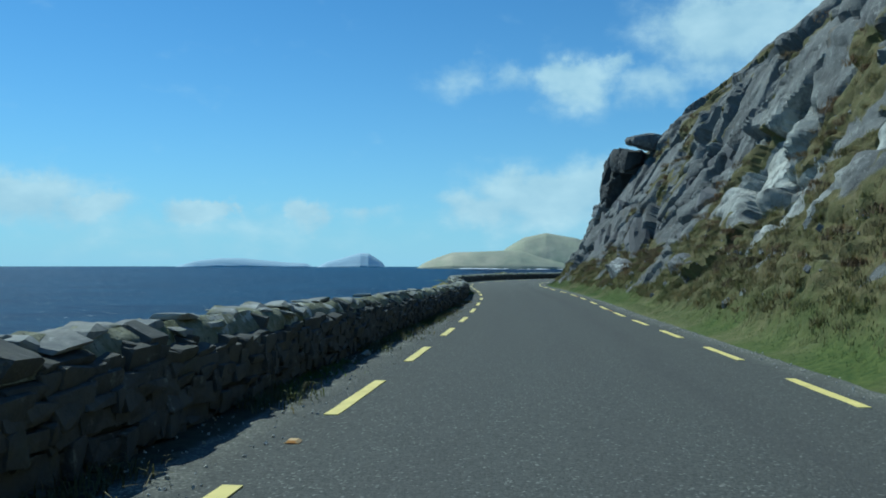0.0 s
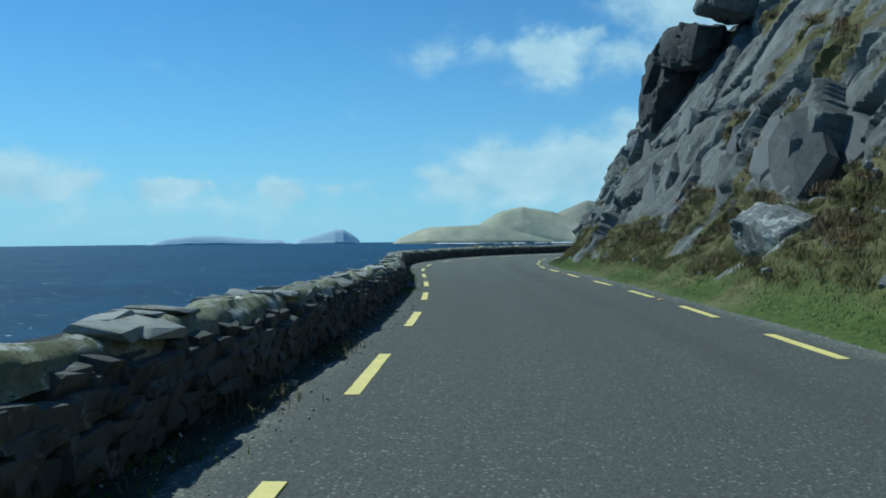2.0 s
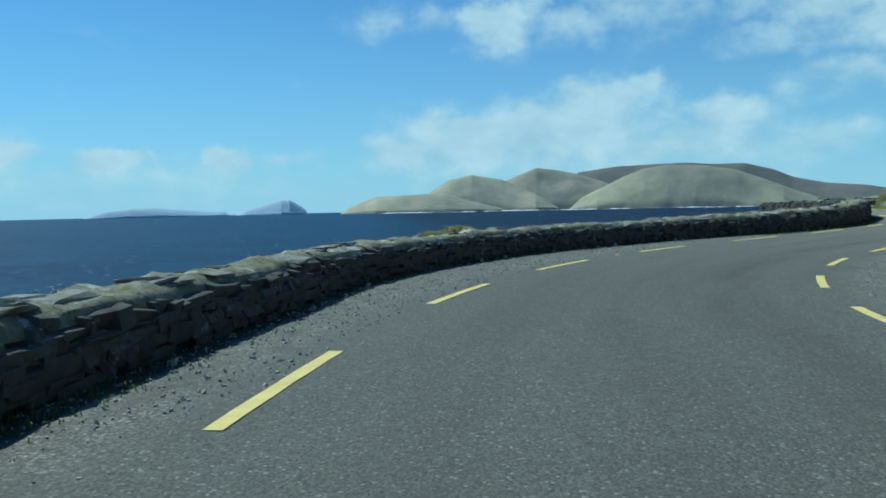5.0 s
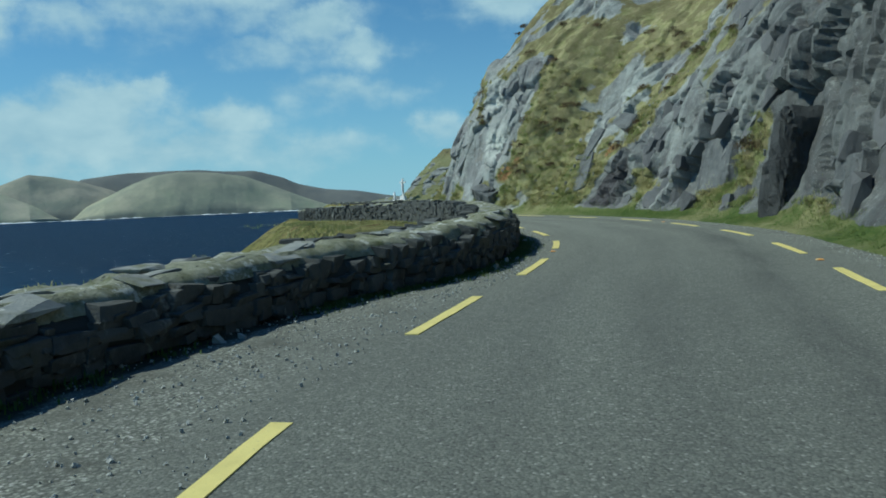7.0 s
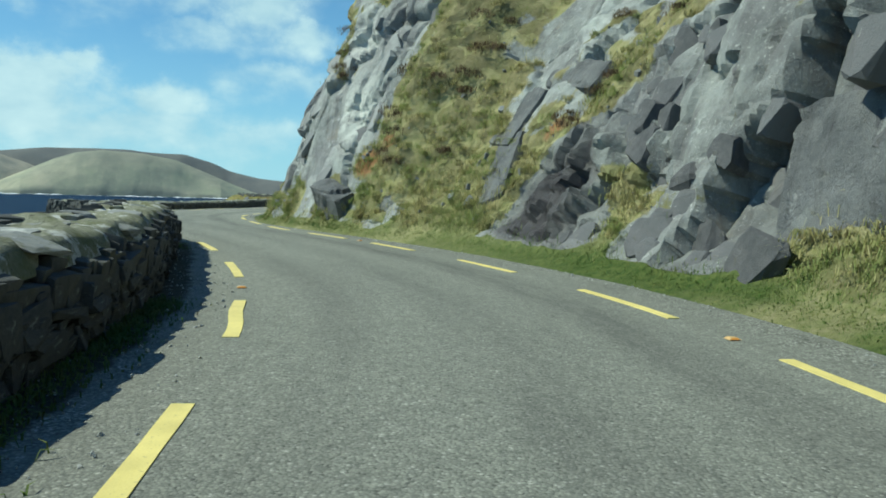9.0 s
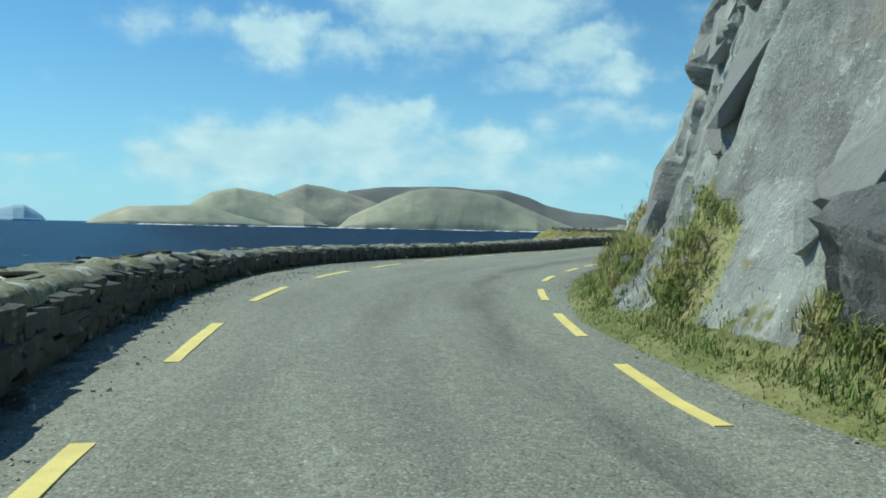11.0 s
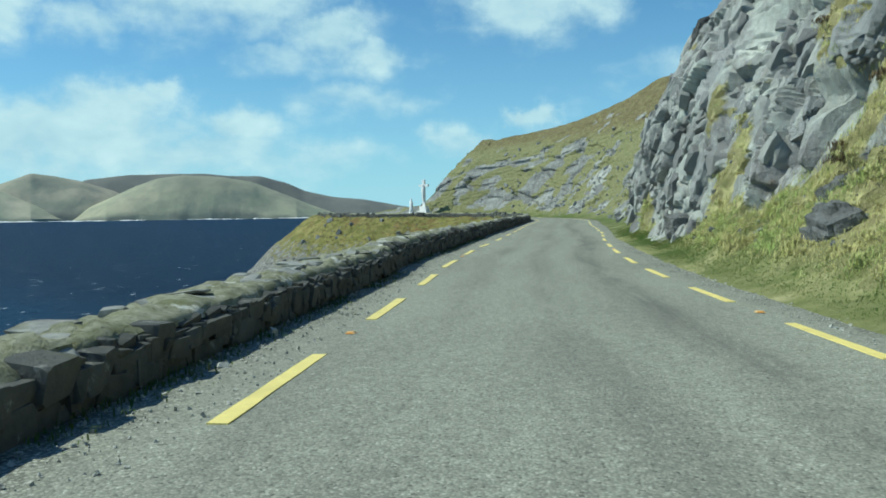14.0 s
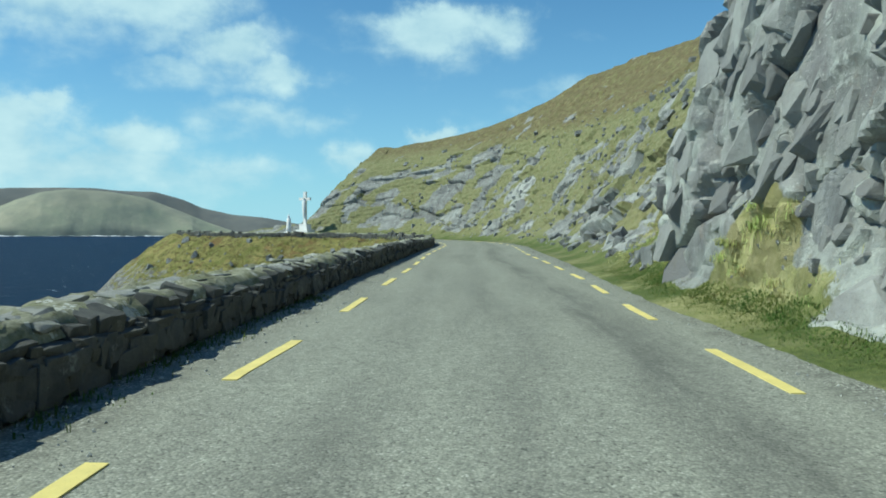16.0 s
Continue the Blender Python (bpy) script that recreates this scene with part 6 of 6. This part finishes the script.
def plant():
    rng = np.random.default_rng(8)
    p, s, z = TURF_POINTS["p"], TURF_POINTS["s"], TURF_POINTS["z"]
    near = (np.exp(-z / 2.2) * (s < 240) + 0.12 * (z < 8) * (s < 240)) * (np.linalg.norm(TURF_POINTS["rise"], axis=1) < 1.9)
    pick = rng.choice(len(p), 30000, replace=False, p=near / near.sum())
    low = z[pick] < 0.5
    climb = TURF_POINTS["rise"][pick]
    early = s[pick] < 112
    tufts("grass_tufts", "dull olive and brown tussocks on the rocky bank", p[pick][~low & early], 0.06, 7, DULL, 11, 0.9, 2.6, 0.0065, climb[~low & early])
    tufts("grass_tufts", "straw-coloured and green tussocks on the rocky bank", p[pick][~low & ~early], 0.06, 7, BLADE, 1, 0.9, 2.6, 0.0065, climb[~low & ~early])
    late = s[pick] > 178
    tufts("grass_tufts", "pale straw and yellow-green tussocks on the sunny bank", p[pick][~low & late], 0.055, 9, STRAW, 12, 0.9, 2.6, 0.007, climb[~low & late])
    tufts("verge_grass", "short green grass along the road's edge", p[pick][low & ~early], 0.045, 8, LUSH, 2, 0.9, 2.2, 0.006, climb[low & ~early])
    tufts("verge_grass", "short dull green grass along the road's edge", p[pick][low & early], 0.045, 8, VERGE, 25, 0.9, 2.2, 0.006, climb[low & early])
    # domed tussocks with hanging blades
    ok = np.flatnonzero((z > 0.45) & (z < 9) & (s > 34) & (s < 240))
    wt = np.exp(-z[ok] / 4) + 0.1
    for name, label, mat, lo, hi, n, seed in (("tussocks", "dull olive and brown grass tussocks on the bank", DULL, 0, 112, 900, 21), ("tussocks", "straw and olive grass tussocks among the rocks", BLADE, 112, 180, 1100, 22),
                                              ("tussocks", "pale straw tussocks on the sunny bank", STRAW, 180, 240, 500, 23)):
        here = (s[ok] > lo) & (s[ok] < hi)
        cent = p[rng.choice(ok[here], n, replace=False, p=wt[here] / wt[here].sum())]
        rad = rng.uniform(0.08, 0.22, n)
        q = rng.normal(0, 1, (n, 14, 3))
        q /= np.linalg.norm(q, axis=2, keepdims=True)
        q[..., 2] = np.abs(q[..., 2]) * 0.8
        tufts(name, label, (cent[:, None, :] + q * rad[:, None, None]).reshape(-1, 3), 0.11, 4, mat, seed, 0.3, 2.6, 0.007)
    ok = np.flatnonzero((z > 0.7) & (s < 240) & ((s < 84) | (z > 2.2)))
    wt = np.where(s[ok] < 104, 1.6, np.where(s[ok] < 178, 1.0, 0.25)) * np.where(z[ok] > 1.2, 1.0, 0.35)
    cent = p[rng.choice(ok, 360, replace=False, p=wt / wt.sum())]
    rad = rng.uniform(0.16, 0.42, len(cent))
    q = rng.normal(0, 1, (len(cent), 46, 3))
    q /= np.linalg.norm(q, axis=2, keepdims=True)
    q[..., 2] = np.abs(q[..., 2]) * 0.8
    dome = (cent[:, None, :] + q * rad[:, None, None]).reshape(-1, 3)
    tufts("heather", "dark brown heather clumps on the rock ledges", dome, 0.08, 4, HEATH, 3, 0.35, 2.4, 0.009)
    # weeds at the wall's foot
    ss = np.r_[rng.uniform(24, 235, 2600), rng.uniform(124, 146, 1500), rng.uniform(24, 96, 1200)]
    keep = (fbm(np.stack([ss / 3.5, ss * 0, ss * 0], 1), 3, 12) > 0.5) | ((ss > 126) & (ss < 142) & (rng.random(len(ss)) < 0.7))
    ss = ss[keep]
    foot = at(ss, WALL(ss) + np.abs(rng.normal(0, 0.16, len(ss))) + 0.14, -0.05)
    tufts("wall_weeds", "green weeds and grass along the wall's foot", foot, 0.085, 8, LUSH, 4, 0.6, 1.8, 0.008)
    ss = rng.uniform(22, 62, 900)
    ss = ss[fbm(np.stack([ss / 2.2, ss * 0, ss * 0], 1), 3, 18) > 0.47]
    foot = at(ss, WALL(ss) + np.abs(rng.normal(0, 0.26, len(ss))) + 0.16, -0.05)
    tufts("wall_grass", "dull dry grass and weeds along the wall's foot", foot, 0.17, 9, DULL, 24, 0.7, 1.6, 0.007)
    # tussocks on the seaward shelf
    ss = np.r_[rng.uniform(124, 166, 1500), rng.uniform(100, 124, 150)]
    off = WALL(ss) - THICK(ss) - 0.1 - np.abs(rng.normal(0, 1.6, len(ss)))
    zz = np.interp(ss, [0, 115, 124, 138, 148, 160, 172], [0.1, 0.1, 0.22, 0.20, 0.02, -0.08, -0.2]) - 0.05
    tufts("shelf_grass", "straw-coloured rough grass behind the wall", at(ss, off, zz), 0.16, 9, BLADE, 5, 0.6, 1.2, 0.013)
    land, ls, le = TURF_POINTS["land"], TURF_POINTS["lands"], TURF_POINTS["lande"]
    ok = np.flatnonzero((ls > 215) & (ls < 345) & (le > 0.6) & (le < 30))
    k = rng.choice(ok, 7000)
    q = land[k] + np.c_[rng.uniform(-0.5, 0.5, (7000, 2)), np.full(7000, -0.02)]
    tone = fbm(q / 4.0, 3, 15)
    tufts("headland_grass", "rough straw and green tussocks on the headland", q[tone > 0.5], 0.30, 8, BLADE, 6, 1.4, 1.6, 0.02)
    tufts("headland_heather", "brown heather on the headland", q[tone < 0.48], 0.30, 8, HEATH, 7, 1.4, 1.6, 0.02)
    for s0, w, h in ((110.0, 0.6, 0.88), (113.0, 0.7, 1.0), (114.1, 0.8, 1.1)):
        q = rng.normal(0, 1, (140, 2))
        ss = s0 + q[:, 0] * w * 0.5
        tufts("bush", "low ochre-green bush growing behind the wall", at(ss, WALL(ss) - 1.2 + q[:, 1] * 0.2, h * np.exp(-(q ** 2).sum(1) * 0.18) - 0.35), 0.17, 14, BLADE, int(s0 * 10), 0.5, 2.2, 0.012)


plant()


# ---- scree, boulders and gravel ----
def scree():
    rng = random.Random(17)
    pick = np.random.default_rng(5)
    p, s, z = TURF_POINTS["all"], TURF_POINTS["alls"], TURF_POINTS["allz"]
    heap = Heap(SHAPES, ROCK, "scree")
    far = np.flatnonzero((s > 234) & (s < 322) & (z > 0.3) & (z < 15))
    near = np.flatnonzero((s > 30) & (s < 236) & (z > 0.5) & (z < 7) & (TURF_POINTS["allg"] > 0.55))
    heap.mat = SCREE
    for i, big in [(k, 1.0) for k in pick.choice(far, 1000, replace=False)] + [(k, 0.34) for k in pick.choice(near, 800, replace=False)]:
        w = big * (0.12 + 0.5 * rng.random() ** 4)
        m = Matrix.Translation(Vector(p[i].tolist())) @ Euler([rng.uniform(0, 6.3) for _ in range(3)]).to_matrix().to_4x4()
        heap.add(rng, m, (w * rng.uniform(0.8, 1.5), w, w * rng.uniform(0.5, 0.9)), None, False)
    land = TURF_POINTS["land"][(TURF_POINTS["lands"] > 215) & (TURF_POINTS["lands"] < 345) & (TURF_POINTS["lande"] > 0.8) & (TURF_POINTS["lande"] < 30)]
    for i in pick.choice(len(land), 700):
        w = 0.2 + 0.8 * rng.random() ** 3
        m = Matrix.Translation(Vector(land[i].tolist())) @ Euler([rng.uniform(0, 6.3) for _ in range(3)]).to_matrix().to_4x4()
        heap.add(rng, m, (w * 1.3, w, w * 0.7), None, False)
    me = mesh_of("scree", np.vstack(heap.v), heap.f, SCREE)
    tagged(new("scree", me), "loose grey stones lying on the steep slope", "scree", kind="stuff")


def pebble(rng):
    v = np.array([(x, y, z) for x in (-0.5, 0.5) for y in (-0.5, 0.5) for z in (-0.5, 0.5)]) + np.array([[rng.uniform(-0.22, 0.22) for _ in range(3)] for _ in range(8)])
    return v, [[0, 1, 3, 2], [4, 6, 7, 5], [0, 4, 5, 1], [2, 3, 7, 6], [0, 2, 6, 4], [1, 5, 7, 3]]


PEBBLES = [pebble(random.Random(90 + i)) for i in range(12)]


def gravel():
    rng = random.Random(23)
    heap = Heap(PEBBLES, STONES, "gravel")
    for k in range(15000):
        s = rng.uniform(26, 236)
        if rng.random() < 0.5:
            s = rng.uniform(100, 130) if rng.random() < 0.6 else rng.uniform(172, 215)
        left = rng.random() < 0.72
        if left:
            a, c = float(WALL(s)) + 0.15, float(LEFT(s)) - 0.12
            o = a + (c - a) * rng.random() ** 1.25
        else:
            o = float(EDGE(s)) + rng.uniform(-0.4, 0.3)
        w = 0.008 + 0.020 * rng.random() ** 3
        if left and k % 260 == 0:
            w, o = rng.uniform(0.04, 0.10), float(WALL(s)) + rng.uniform(0.3, 0.6)
        p = at(s, o, -0.012 * abs(o) + w * 0.25)
        m = Matrix.Translation(Vector(p.tolist())) @ Euler([rng.uniform(0, 6.3) for _ in range(3)]).to_matrix().to_4x4()
        heap.add(rng, m, (w * 1.4, w, w * 0.75), None, False)
    tagged(new("gravel", mesh_of("gravel", np.vstack(heap.v), heap.f, STONES)), "loose grey gravel along the road's edges", "gravel", kind="stuff")


SCREE = rock_mat("scree_stone", 1.5, 0.5)
STONES = stone_mat("gravel_stone", 0.2, 2.2)
scree()
gravel()
